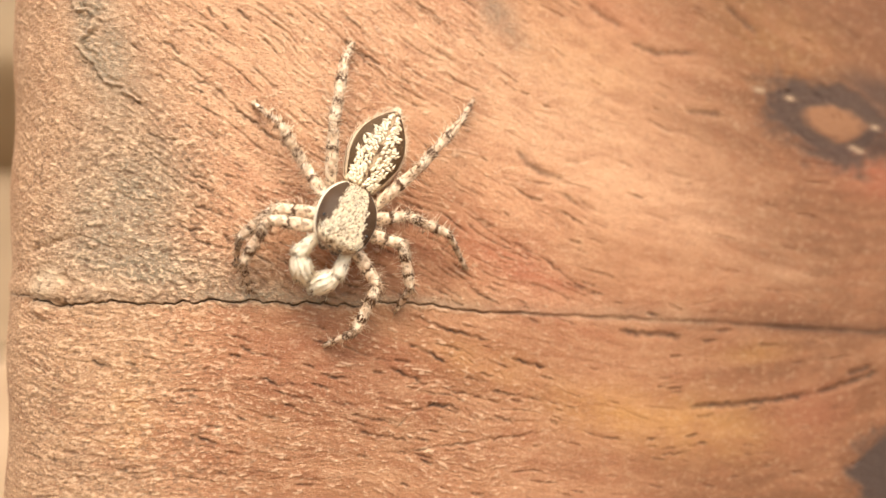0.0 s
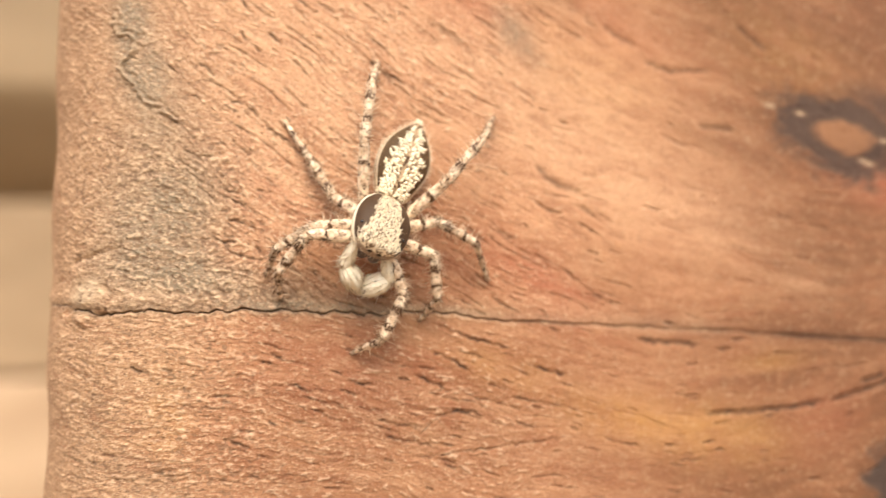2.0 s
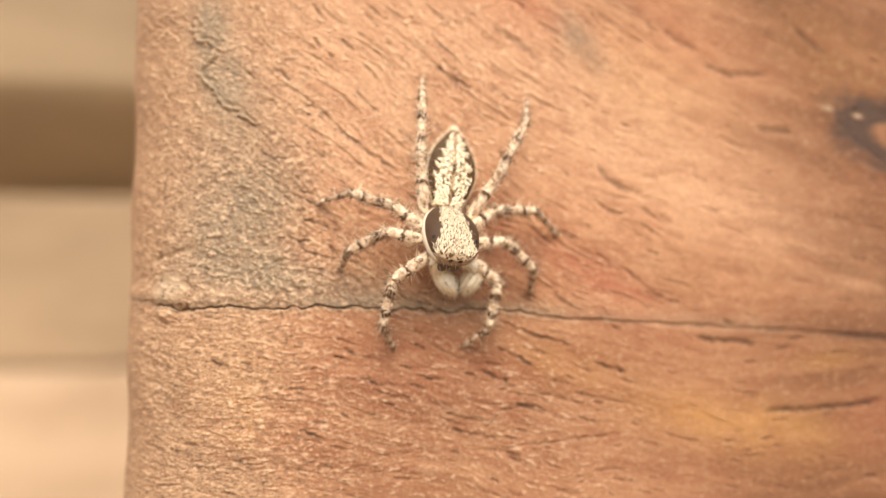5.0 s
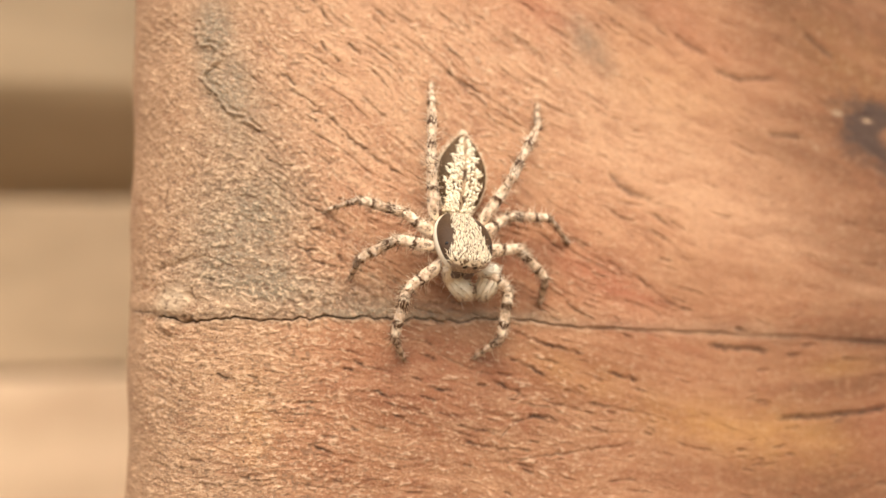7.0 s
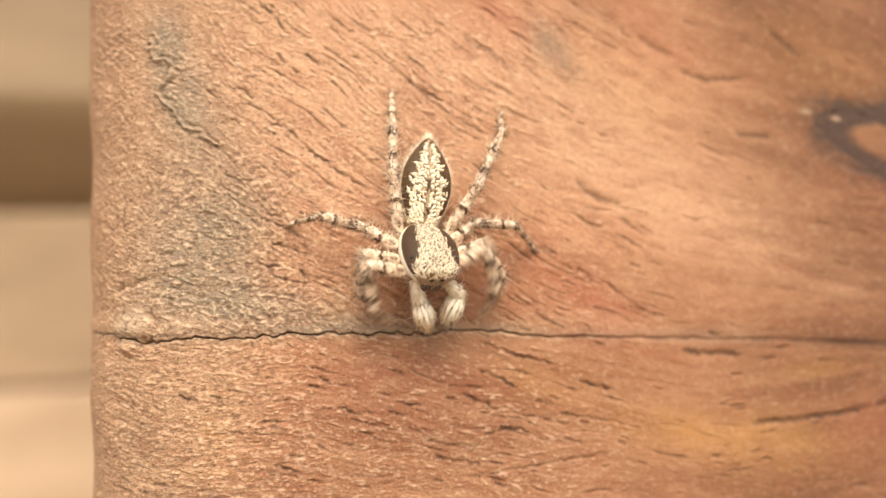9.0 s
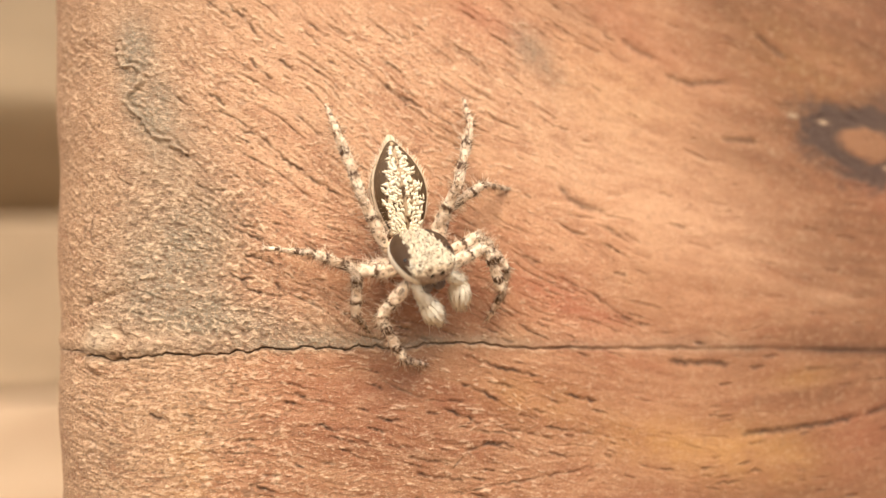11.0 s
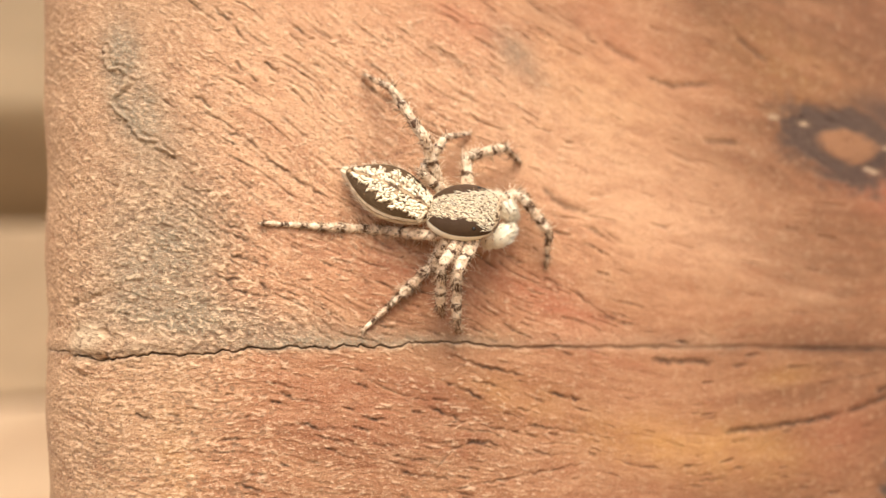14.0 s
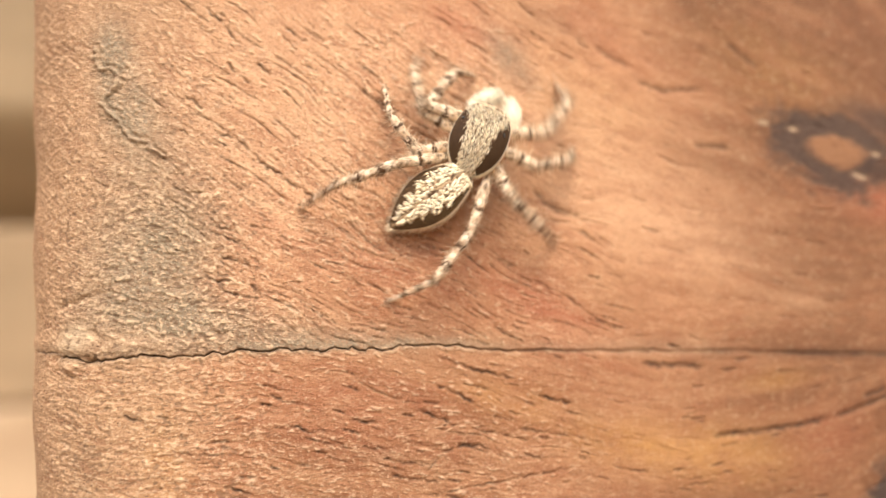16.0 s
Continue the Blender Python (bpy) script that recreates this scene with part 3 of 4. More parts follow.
dark = np.clip(1.25 * np.clip(pores - 0.10, 0, 1) * np.clip(2.0 * lump - 0.05 + 0.5 * fibre, 0.35, 1) * near + np.clip(1.15 * crack, 0, 1) * np.interp(U, [-16, 6, 16, 36], [0.6, 0.62, 0.45, 0.45]) * (0.75 + 0.25 * np.sin(U * 2.1 + 2 * np.sin(U * 0.9)))
               + 0.45 * np.exp(-(S / (crack_width * 3.2)) ** 2) * front * np.clip(wide * 2 - 0.7, 0, 1)
               + (0.30 * blob(U, V, -13.3, -8.2, 0.9, 1.3, 30) + 0.26 * blob(U, V, -10.8, -11.2, 2.6, 0.9, -10) + 0.22 * blob(U, V, -4.5, -12.0, 2.2, 0.8, -12)) * np.clip(2.0 * lump - 0.4, 0, 1)
               + 0.35 * blob(U, V, 8.6, 11.0, 0.55, 1.3, 35) * np.clip(1.8 * patch - 0.2, 0, 1) + 0.22 * blob(U, V, 10.5, 13.5, 2.5, 1.0, -20) + 0.45 * blob(U, V, 31.0, 4.9, 2.2, 0.5, -12), 0, 1)

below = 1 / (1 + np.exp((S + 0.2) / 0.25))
# darkens towards the right: lens vignetting painted in along with brown patches
right_falloff = 1 / (1 + np.exp((18.2 - U - 4 * (wide - 0.5)) / 3.0))
umber = np.clip(right_falloff * np.interp(V, [-14, -9, -5, 4, 9, 16], [0.95, 0.84, 1.0, 0.95, 1.05, 1.35]) + 0.7 * blob(U, V, 27, 15, 9, 4.0, -20) + 0.36 / (1 + np.exp((V + 5.0) / 0.9)) * np.interp(U, [-8, -3, 12, 18], [0.6, 1, 1, 0.5])
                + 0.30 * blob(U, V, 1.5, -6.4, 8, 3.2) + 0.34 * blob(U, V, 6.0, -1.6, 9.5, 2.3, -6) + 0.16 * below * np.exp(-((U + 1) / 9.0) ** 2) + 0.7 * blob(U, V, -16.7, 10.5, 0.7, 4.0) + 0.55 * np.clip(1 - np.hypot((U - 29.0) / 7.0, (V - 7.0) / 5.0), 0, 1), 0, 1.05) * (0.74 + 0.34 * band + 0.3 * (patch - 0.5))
worn = np.clip(0.20 + 0.48 * np.clip(2.2 * wide - 0.55, 0, 1) + 0.35 * np.clip((-4 - U) / 6, 0, 1) * np.interp(V, [3, 8], [1, 0.2]), 0, 0.7) * np.interp(V, [4, 9], [1, 0.7]) * np.clip(1.15 - (U - 3) / 12, 0.15, 1) * (1 - 0.42 * below * np.clip((U + 11) / 4, 0, 1))
pale = np.clip(0.8 * blob(U, V, 9, 7.5, 9, 4.5, -24) + 0.95 * blob(U, V, -5, 9.5, 6, 6) + 0.45 * blob(U, V, -4, 3, 4, 4) + 0.45 * blob(U, V, 18, 1.2, 6, 2.0, -16) + 0.3 * blob(U, V, 24.9, -2.2, 1.5, 0.6), 0, 0.95) * (0.40 + 0.5 * (1 - band) + 0.45 * patch)
chip = np.clip((flake - 0.83 + 0.10 * (patch - 0.5)) / 0.05, 0, 1) * np.clip(1.15 - (U - 3) / 11, 0.0, 1) * near
# chips below the crack, coloured pale for the lip's lit edge
lit_lip = np.exp(-((S + 0.14) / 0.08) ** 2) * np.clip((flake - 0.52) / 0.12, 0, 1) * np.clip(1.3 - (U - 3) / 6, 0, 1) * front
flake = np.maximum(np.clip((flake - 0.72 + 0.20 * (wide - 0.5)) / 0.09, 0, 1) * np.clip(1.15 - (U + 1) / 11, 0.0, 1) * np.clip(0.2 + 1.3 * worn, 0, 1) * (1 - 0.65 * below) * near, np.maximum(1.5 * chip, 1.5 * lit_lip))
bare = np.clip(1.5 * blob(U, V, -13.9, -2.5, 1.2, 0.9, 10) - 0.25 + 0.5 * (wide - 0.5), 0, 1)
worn = worn * (1 - bare)
flake = flake * (1 - bare)
rough_edge = np.clip(1.3 - (U - XL) / 5.0, 0.25, 1.2)
gritty = (np.clip((-3.0 - U) / 4, 0, 1) * np.interp(V, [-12, -6, -3.6, -3.4, 3, 7, 14], [0.65, 0.65, 0.7, 1.15, 1.05, 0.5, 0.4]) + 0.30) * np.clip((U + 18) / 4, 0.3, 1)
relief = ((0.020 + 0.055 * worn) * (fibre - 0.5) + 0.050 * gritty * (granule - 0.5) + (0.025 * (grain - 0.5) + 0.05 * (band - 0.5)) * np.clip(1.2 - U / 16, 0.3, 1) - 0.17 * pores + 0.035 * flake + 0.05 * (lump - 0.5) * (0.15 + 1.5 * grey + 0.9 * rough_edge)
          - 0.05 * (knot - core)) * near
relief += 0.12 * np.exp(-((S - 0.45) / 0.35) ** 2) * np.clip((-6 - U) / 4, 0, 1) * front
relief += 0.26 * blob(U, V, -13.7, -2.75, 0.75, 0.5, 15) - 0.34 * blob(U, V, -13.0, -3.6, 0.4, 0.2) + 0.26 * blob(U, V, -14.2, -3.85, 0.5, 0.3, -20) + 0.12 * blob(U, V, -12.4, -2.3, 0.5, 0.3, 30)
relief += (0.22 * (wide - 0.5) + 0.10 * np.sin(V * 0.8)) * np.clip(1 - (U - XL) / 2.5, 0, 1) * near
relief -= 0.28 * blob(U, V, -16.0, 10.5, 1.2, 1.4)
relief += -0.16 * blob(U, V, -14.0, -0.75, 1.5, 0.22, 12) - 0.30 * blob(U, V, -12.75, -2.35, 0.28, 0.16, -35) - 0.30 * blob(U, V, -15.3, -3.35, 0.35, 0.2, 20)
# glints around the knot, painted as small pale spots
for gu, gv in ((23.3, 7.9), (25.2, 7.5), (29.1, 4.8), (29.5, 4.6), (30.6, 6.0)):
    bare = np.clip(bare + 1.6 * blob(U, V, gu, gv, 0.32, 0.13, -10), 0, 1)
    knot = knot * (1 - np.clip(1.3 * blob(U, V, gu, gv, 0.32, 0.13, -10), 0, 1))
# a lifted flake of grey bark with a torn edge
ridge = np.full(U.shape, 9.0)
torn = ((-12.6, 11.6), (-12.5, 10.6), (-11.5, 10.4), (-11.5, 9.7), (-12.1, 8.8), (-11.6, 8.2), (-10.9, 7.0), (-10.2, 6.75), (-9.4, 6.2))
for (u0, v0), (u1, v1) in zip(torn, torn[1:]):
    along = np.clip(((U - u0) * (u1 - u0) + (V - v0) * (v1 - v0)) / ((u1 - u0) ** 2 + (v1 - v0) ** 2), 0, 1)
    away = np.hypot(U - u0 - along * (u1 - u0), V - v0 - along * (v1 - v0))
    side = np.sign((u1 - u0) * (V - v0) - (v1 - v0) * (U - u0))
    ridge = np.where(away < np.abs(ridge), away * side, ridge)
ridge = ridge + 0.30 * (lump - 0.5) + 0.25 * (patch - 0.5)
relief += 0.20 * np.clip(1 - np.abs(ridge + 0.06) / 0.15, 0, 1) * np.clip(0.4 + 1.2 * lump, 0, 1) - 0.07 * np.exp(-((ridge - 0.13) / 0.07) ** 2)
# the edge's highlight and its cast shadow are coloured on, besides the relief
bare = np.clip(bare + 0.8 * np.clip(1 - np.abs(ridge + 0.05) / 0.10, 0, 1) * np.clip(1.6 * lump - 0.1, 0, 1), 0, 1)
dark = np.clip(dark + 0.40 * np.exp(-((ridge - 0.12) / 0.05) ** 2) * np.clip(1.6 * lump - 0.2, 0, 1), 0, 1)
relief -= crack_deep * crack
X, Y, Z = CU + NX * relief, CY + NY * relief, V
NR, NC = V0.shape
verts = np.stack([X * MM, Y * MM, Z * MM + HEIGHT], -1).reshape(-1, 3)
ii = np.arange(NR * NC).reshape(NR, NC)
nxt = np.roll(ii, -1, axis=1)
quads = np.stack([ii[:-1], nxt[:-1], nxt[1:], ii[1:]], -1).reshape(-1, 4)
caps = [list(ii[0][::-1]), list(ii[-1])]
pme = bpy.data.meshes.new("wooden_post")
nq = len(quads)
pme.vertices.add(len(verts))
pme.vertices.foreach_set("co", verts.ravel().astype(np.float32))
loops = np.concatenate([quads.ravel(), np.array(caps[0]), np.array(caps[1])]).astype(np.int32)
pme.loops.add(len(loops))
pme.loops.foreach_set("vertex_index", loops)
pme.polygons.add(nq + 2)
pme.polygons.foreach_set("loop_start", np.concatenate([np.arange(nq) * 4, [nq * 4, nq * 4 + NC]]).astype(np.int32))
pme.polygons.foreach_set("use_smooth", np.concatenate([np.ones(nq, dtype=bool), [False, False]]))
pme.update(calc_edges=True)
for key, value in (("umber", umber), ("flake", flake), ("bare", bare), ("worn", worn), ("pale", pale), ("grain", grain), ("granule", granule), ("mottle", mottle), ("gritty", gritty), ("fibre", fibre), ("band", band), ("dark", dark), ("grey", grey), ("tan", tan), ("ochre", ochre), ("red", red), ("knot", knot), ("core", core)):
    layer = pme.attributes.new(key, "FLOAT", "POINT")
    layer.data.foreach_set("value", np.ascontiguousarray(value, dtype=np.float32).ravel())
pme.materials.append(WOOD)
pme.validate()
post = tagged(new("wooden_post", pme), "weathered reddish-brown wooden post with a long crack and dark knots", "wooden post")

# ---- the jumping spider, in millimetres: y ahead, x to its right, z off its back ----
def hull(stations, ring=28, power=2.0):
    """A closed body from stations: y, half width, top, bottom."""
    verts, faces = [], []
    for y, w, top, low in stations:
        for k in range(ring):
            a = 2 * math.pi * k / ring
            c, s = math.cos(a), math.sin(a)
            c2 = math.copysign(abs(c) ** (2 / power), c)
            s2 = math.copysign(abs(s) ** (2 / power), s)
            z = (top + low) / 2 + s2 * (top - low) / 2
            verts.append((w * c2, y, z))
    n = len(stations)
    flip = stations[-1][0] > stations[0][0]
    for i in range(n - 1):
        for k in range(ring):
            a, b = i * ring + k, i * ring + (k + 1) % ring
            faces.append((a, b, b + ring, a + ring))
    verts += [(0, stations[0][0], (stations[0][2] + stations[0][3]) / 2), (0, stations[-1][0], (stations[-1][2] + stations[-1][3]) / 2)]
    for k in range(ring):
        faces.append((len(verts) - 2, (k + 1) % ring, k))
        faces.append((len(verts) - 1, (n - 1) * ring + k, (n - 1) * ring + (k + 1) % ring))
    if flip:
        faces = [f[::-1] for f in faces]
    return verts, faces


def smooth_stations(keys, count):
    """Rounds off a few station rows into many."""
    k = np.array(keys, dtype=float)
    t = np.linspace(0, len(k) - 1, count)
    out = []
    for x in t:
        i = min(int(x), len(k) - 2)
        f = x - i
        p0, p1, p2, p3 = k[max(i - 1, 0)], k[i], k[i + 1], k[min(i + 2, len(k) - 1)]
        out.append(tuple(0.5 * (2 * p1 + (p2 - p0) * f + (2 * p0 - 5 * p1 + 4 * p2 - p3) * f * f + (3 * p1 - p0 - 3 * p2 + p3) * f ** 3)))
    return out


def add_hairs(verts, faces, mats, count, length, width, lean, slot_of, seed, keep=None):
    """Fine tapering hairs on the skin made so far; lean: the way they lie."""
    r = random.Random(seed)
    skin = list(faces)
    for k in range(count):
        f = r.choice(skin)
        pts = [Vector(verts[i]) for i in f]
        normal = (pts[1] - pts[0]).cross(pts[2] - pts[0])
        if normal.length < 1e-9:
            continue
        normal.normalize()
        wts = [r.random() + 0.05 for _ in pts]
        p = sum((q * w for q, w in zip(pts, wts)), Vector()) / sum(wts)
        if keep and not keep(p, normal, r):
            continue
        way = (normal * r.uniform(0.45, 1.0) + Vector(lean) + Vector((r.uniform(-0.4, 0.4), r.uniform(-0.4, 0.4), r.uniform(-0.4, 0.4)))).normalized()
        l = length * r.uniform(0.5, 1.25)
        side = way.cross(normal)
        side = side.normalized() * width if side.length > 1e-6 else Vector((width, 0, 0))
        third = way.cross(side).normalized() * width
        b = len(verts)
        tip = p + way * l - normal * l * 0.15
        verts += [tuple(p + side), tuple(p - side * 0.5 + third * 0.87), tuple(p - side * 0.5 - third * 0.87), tuple(tip)]
        faces += [(b, b + 1, b + 3), (b + 1, b + 2, b + 3), (b + 2, b, b + 3)]
        slot = slot_of(p, r)
        mats += [slot] * 3


def add_tufts(verts, faces, mats, count, length, width, lean, slot_of, seed, keep, gap):
    """Flat pointed scales that lie on the skin made so far, as the scaly hairs of a spider do."""
    r = random.Random(seed)
    skin = [f for f in faces if len(f) == 4]
    placed, cells = 0, {}
    tries = 0
    while placed < count and tries < count * 30:
        tries += 1
        pts = [Vector(verts[i]) for i in r.choice(skin)]
        normal = (pts[1] - pts[0]).cross(pts[2] - pts[0])
        if normal.length < 1e-9:
            continue
        normal.normalize()
        wts = [r.random() + 0.05 for _ in pts]
        p = sum((q * w for q, w in zip(pts, wts)), Vector()) / sum(wts)
        if not keep(p, normal, r):
            continue
        cell = tuple(int(math.floor(c / gap)) for c in p)
        if any((p - q).length < gap for dx in (-1, 0, 1) for dy in (-1, 0, 1) for dz in (-1, 0, 1) for q in cells.get((cell[0] + dx, cell[1] + dy, cell[2] + dz), ())):
            continue
        cells.setdefault(cell, []).append(p)
        placed += 1
        way = lean(p) + Vector((r.uniform(-0.75, 0.75), r.uniform(-0.3, 0.3), 0))
        way = way - normal * way.dot(normal)
        way.normalize()
        way = (way + normal * r.uniform(0.05, 0.2)).normalized()
        side = way.cross(normal).normalized()
        l, w = length * r.uniform(0.7, 1.3), width * r.uniform(0.75, 1.25)
        curl = side * r.uniform(-0.4, 0.4) * l
        mid = p + way * l * 0.5
        b = len(verts)
        verts += [tuple(p), tuple(mid + side * w), tuple(mid - side * w), tuple(mid + normal * w * 0.45), tuple(p + way * l + curl - normal * l * 0.12)]
        faces += [(b, b + 1, b + 3), (b, b + 3, b + 2), (b + 4, b + 3, b + 1), (b + 4, b + 2, b + 3), (b, b + 2, b + 4, b + 1)]
        mats += [slot_of(p, r)] * 5


def body_part(name, verts, faces, mats, materials, parent, label=""):
    ob = mesh_object(name, [(x * MM, y * MM, z * MM) for x, y, z in verts], faces, materials, mats)
    ob.parent = parent
    return tagged(ob, label)


spider = new("jumping_spider")
spider.empty_display_size = 0.002
tagged(spider, "grey and cream jumping spider with brown stripes and banded legs", "spider")

# abdomen
v, f = hull(smooth_stations([(0.28, 0.32, 0.14, -0.34), (0.05, 0.70, 0.42, -0.55), (-0.7, 1.12, 0.72, -0.80), (-1.75, 1.40, 0.88, -0.92), (-2.7, 1.31, 0.82, -0.86),
                             (-3.5, 0.94, 0.60, -0.66), (-4.1, 0.50, 0.36, -0.40), (-4.5, 0.16, 0.12, -0.16)], 34), 36)
m = [0] * len(f)


def leaf_half(y):
    """Half width of the cream middle: even near the waist, then four pairs of lobes that shrink to the tail."""
    d = -y
    if d < 1.1:
        return 0.62 + 0.10 * d
    lobes = 1 + 0.22 * math.sin((d - 1.1) * 2 * math.pi / 0.72)
    return (0.78 - 0.02 * (d - 1.1) - 0.075 * (d - 1.1) ** 2) * lobes


def abdomen_slot(p, r):
    return 2 if p.z > 0.30 * abs(p.x) and abs(p.x) > leaf_half(p.y) + 0.05 else 1


def abdomen_keep(p, normal, r):
    if p.z < 0.26 * abs(p.x):
        return p.z > -0.6 and (p.y < -1.6 or r.random() < 0.4)
    return r.random() < 0.02


def leaf_keep(p, normal, r):
    d, x = -p.y, abs(p.x)
    if p.z < 0.15 or not -0.1 < d < 4.0 or x > leaf_half(p.y):
        return False
    if d < 1.1:
        gaps = noise.noise(Vector((p.x * 5.0, p.y * 1.5, 3.0)))
        return gaps > -0.22
    # clumps along the lobes, parted by crooked dark lines
    vein = math.sin((d + 0.9 * x) * 2 * math.pi / 0.42 + 2.6 * noise.noise(Vector((x * 2.4, d * 2.4, 7.0))))
    middle = abs(x - 0.17 - 0.05 * math.sin(d * 9)) < 0.045
    return vein > -0.62 and not (middle and r.random() < 0.8)


add_tufts(v, f, m, 1100, 0.30, 0.088, lambda p: Vector((0.9 if p.x > 0 else -0.9, -1.0, 0)), lambda p, r: 1 if r.random() < 0.15 else 3, 13, leaf_keep, 0.064)
add_hairs(v, f, m, 4200, 0.40, 0.014, (0, -1.1, 0), abdomen_slot, 11, abdomen_keep)
abdomen = body_part("abdomen", v, f, m, [ABDOMEN, CREAM, BROWN, SCALES], spider, "oval abdomen with cream leaf pattern and dark brown side stripes")
for sx in (-1, 1):
    v, f = hull(smooth_stations([(0.05, 0.10, 0.10, -0.10), (-0.2, 0.11, 0.10, -0.10), (-0.45, 0.07, 0.06, -0.06)], 6), 12)
    m = [0] * len(f)
    add_hairs(v, f, m, 24, 0.2, 0.010, (0, -1.2, 0), lambda p, r: 0, 5)
    sp = body_part("spinneret", v, f, m, [CREAM], abdomen, "short pale spinneret")
    sp.matrix_basis = pose(sx * 0.13 * MM, -4.35 * MM, 0.02 * MM, 8, 0, -sx * 8)

# carapace, with eyes and jaws on it
v, f = hull(smooth_stations([(-0.05, 0.35, 0.12, -0.35), (0.2, 0.86, 0.36, -0.50), (0.7, 1.22, 0.66, -0.60), (1.25, 1.40, 0.90, -0.64), (1.8, 1.46, 1.00, -0.64), (2.35, 1.41, 1.04, -0.62),
                             (2.85, 1.26, 1.00, -0.52), (3.22, 1.04, 0.90, -0.36), (3.45, 0.78, 0.78, -0.16), (3.58, 0.48, 0.60, 0.10)], 36), 40, 2.15)
m = [0] * len(f)


def band_half(y):
    """Half width of the cream middle: narrow at the waist, as wide as the head at the eyes."""
    return 0.46 + 0.24 * min(max((y - 0.2) / 1.2, 0), 1) + 0.28 * min(max((y - 1.9) / 1.2, 0), 1)


def carapace_keep(p, normal, r):
    if normal.y > 0.45:
        return p.z < 0.32 or r.random() < 0.05
    if p.z > 0.1:
        return abs(p.x) < band_half(p.y) and r.random() < 0.12
    return -0.45 < p.z < 0.28 * abs(p.x) and p.y < 3.2


def band_keep(p, normal, r):
    return p.z > 0.15 and normal.y < 0.72 and abs(p.x) < band_half(p.y) * (1 + 0.10 * math.sin(p.y * 9) + r.uniform(-0.12, 0.06))


add_tufts(v, f, m, 1900, 0.26, 0.026, lambda p: Vector((-0.35 * p.x, -1.0, 0)), lambda p, r: 2 if r.random() < 0.08 else (1 if r.random() < 0.15 else 3), 23, band_keep, 0.040)
add_hairs(v, f, m, 2600, 0.34, 0.013, (0, -0.6, 0), lambda p, r: 2 if r.random() < 0.10 else 1, 21, carapace_keep)
carapace = body_part("carapace", v, f, m, [CARAPACE, CREAM, BROWN, SCALES], spider, "domed carapace with cream middle and dark brown sides")


def ball(name, r, at, parent, mat, label="", squash=(1, 1, 1)):
    b = bmesh.new()
    bmesh.ops.create_uvsphere(b, u_segments=16, v_segments=10, radius=r * MM)
    bmesh.ops.scale(b, vec=squash, verts=b.verts)
    bmesh.ops.translate(b, vec=Vector(at) * MM, verts=b.verts)
    return part(name, b, mat, parent, label)


for sx in (-1, 1):
    ball("eye", 0.22, (sx * 0.25, 3.40, 0.44), carapace, EYE, "large glossy black front eye")
    ball("eye", 0.15, (sx * 0.66, 3.26, 0.56), carapace, EYE, "small glossy black front eye")
    ball("eye", 0.10, (sx * 1.08, 2.45, 0.72), carapace, EYE, "small glossy black side eye")
    ball("jaw", 0.36, (sx * 0.30, 3.15, -0.55), carapace, JAW, "brown jaw below the face", (0.85, 0.8, 1.15))


def leg_segment(name, length, radii, mat, parent, bristles, down, seed, label="", soft=None, bands=()):
    """A limb piece with the given radii along it, short scaly hairs and a few long bristles."""
    keys = [(0.0, radii[0] * 0.6, radii[0] * 0.6, -radii[0] * 0.6)]
    for k, r in enumerate(radii):
        y = length * (0.06 + 0.91 * k / (len(radii) - 1))
        keys.append((y, r, r, -r))
    keys.append((length * 1.02, radii[-1] * 0.5, radii[-1] * 0.5, -radii[-1] * 0.5))
    v, f = hull(smooth_stations(keys, 22), 12)
    m = [0] * len(f)
    bare = len(f)

    def tint(p, r):
        ringed = any(abs(p.y / length - at) < half + 0.01 for at, half in bands)
        return 2 if r.random() < (0.75 if ringed else 0.06) else 1

    add_hairs(v, f, m, down, 0.32 if soft else 0.24, 0.024 if soft else 0.022, (0, 1.5 if soft else 1.0, 0), tint, seed)
    skin, rest = f[:bare], f[bare:]
    add_hairs(v, skin, m, bristles, 0.62, 0.015, (0, 0.15, 0), tint, seed + 1000)
    return body_part(name, v, skin[:bare] + rest + skin[bare:], m, [mat, soft or LEG_HAIR, BROWN], parent, label)


# per leg: hip on the carapace, lengths of the three joints, thickness
LEGS = {
    "RI": ((0.78, 2.60, -0.40), (2.4, 2.5, 2.0), 0.28), "RII": ((0.92, 1.90, -0.45), (2.2, 2.2, 1.9), 0.27),
    "RIII": ((0.92, 1.25, -0.45), (2.2, 2.2, 2.4), 0.26), "RIV": ((1.12, 0.55, -0.42), (3.06, 3.1, 2.95), 0.26),
}
for key in ("I", "II", "III", "IV"):
    (hx, hy, hz), lengths, thick = LEGS["R" + key]
    LEGS["L" + key] = ((-hx, hy, hz), lengths, thick)
LEG_OBJECTS = {}
for i, (key, (hip, lengths, thick)) in enumerate(LEGS.items()):
    w = thick * 1.02
    leg = leg_segment("leg", lengths[0], (w * 0.80, w * 1.08, w * 1.12, w * 1.0, w * 0.84), FEMUR, spider, 190, 200, 100 + i, "cream leg with brown bands and pale hairs", bands=FEMUR_BANDS)
    tibia = leg_segment("tibia", lengths[1], (w * 0.86, w * 0.96, w * 0.90, w * 0.76, w * 0.92, w * 0.88, w * 0.80, w * 0.66), TIBIA, leg, 150, 260, 200 + i, bands=TIBIA_BANDS)
    foot = leg_segment("foot", lengths[2], (w * 0.58, w * 0.62, w * 0.50, w * 0.55, w * 0.46, w * 0.38, w * 0.42, w * 0.34), TARSUS, leg, 40, 140, 300 + i, bands=TARSUS_BANDS)
    LEG_OBJECTS[key] = (leg, tibia, foot)
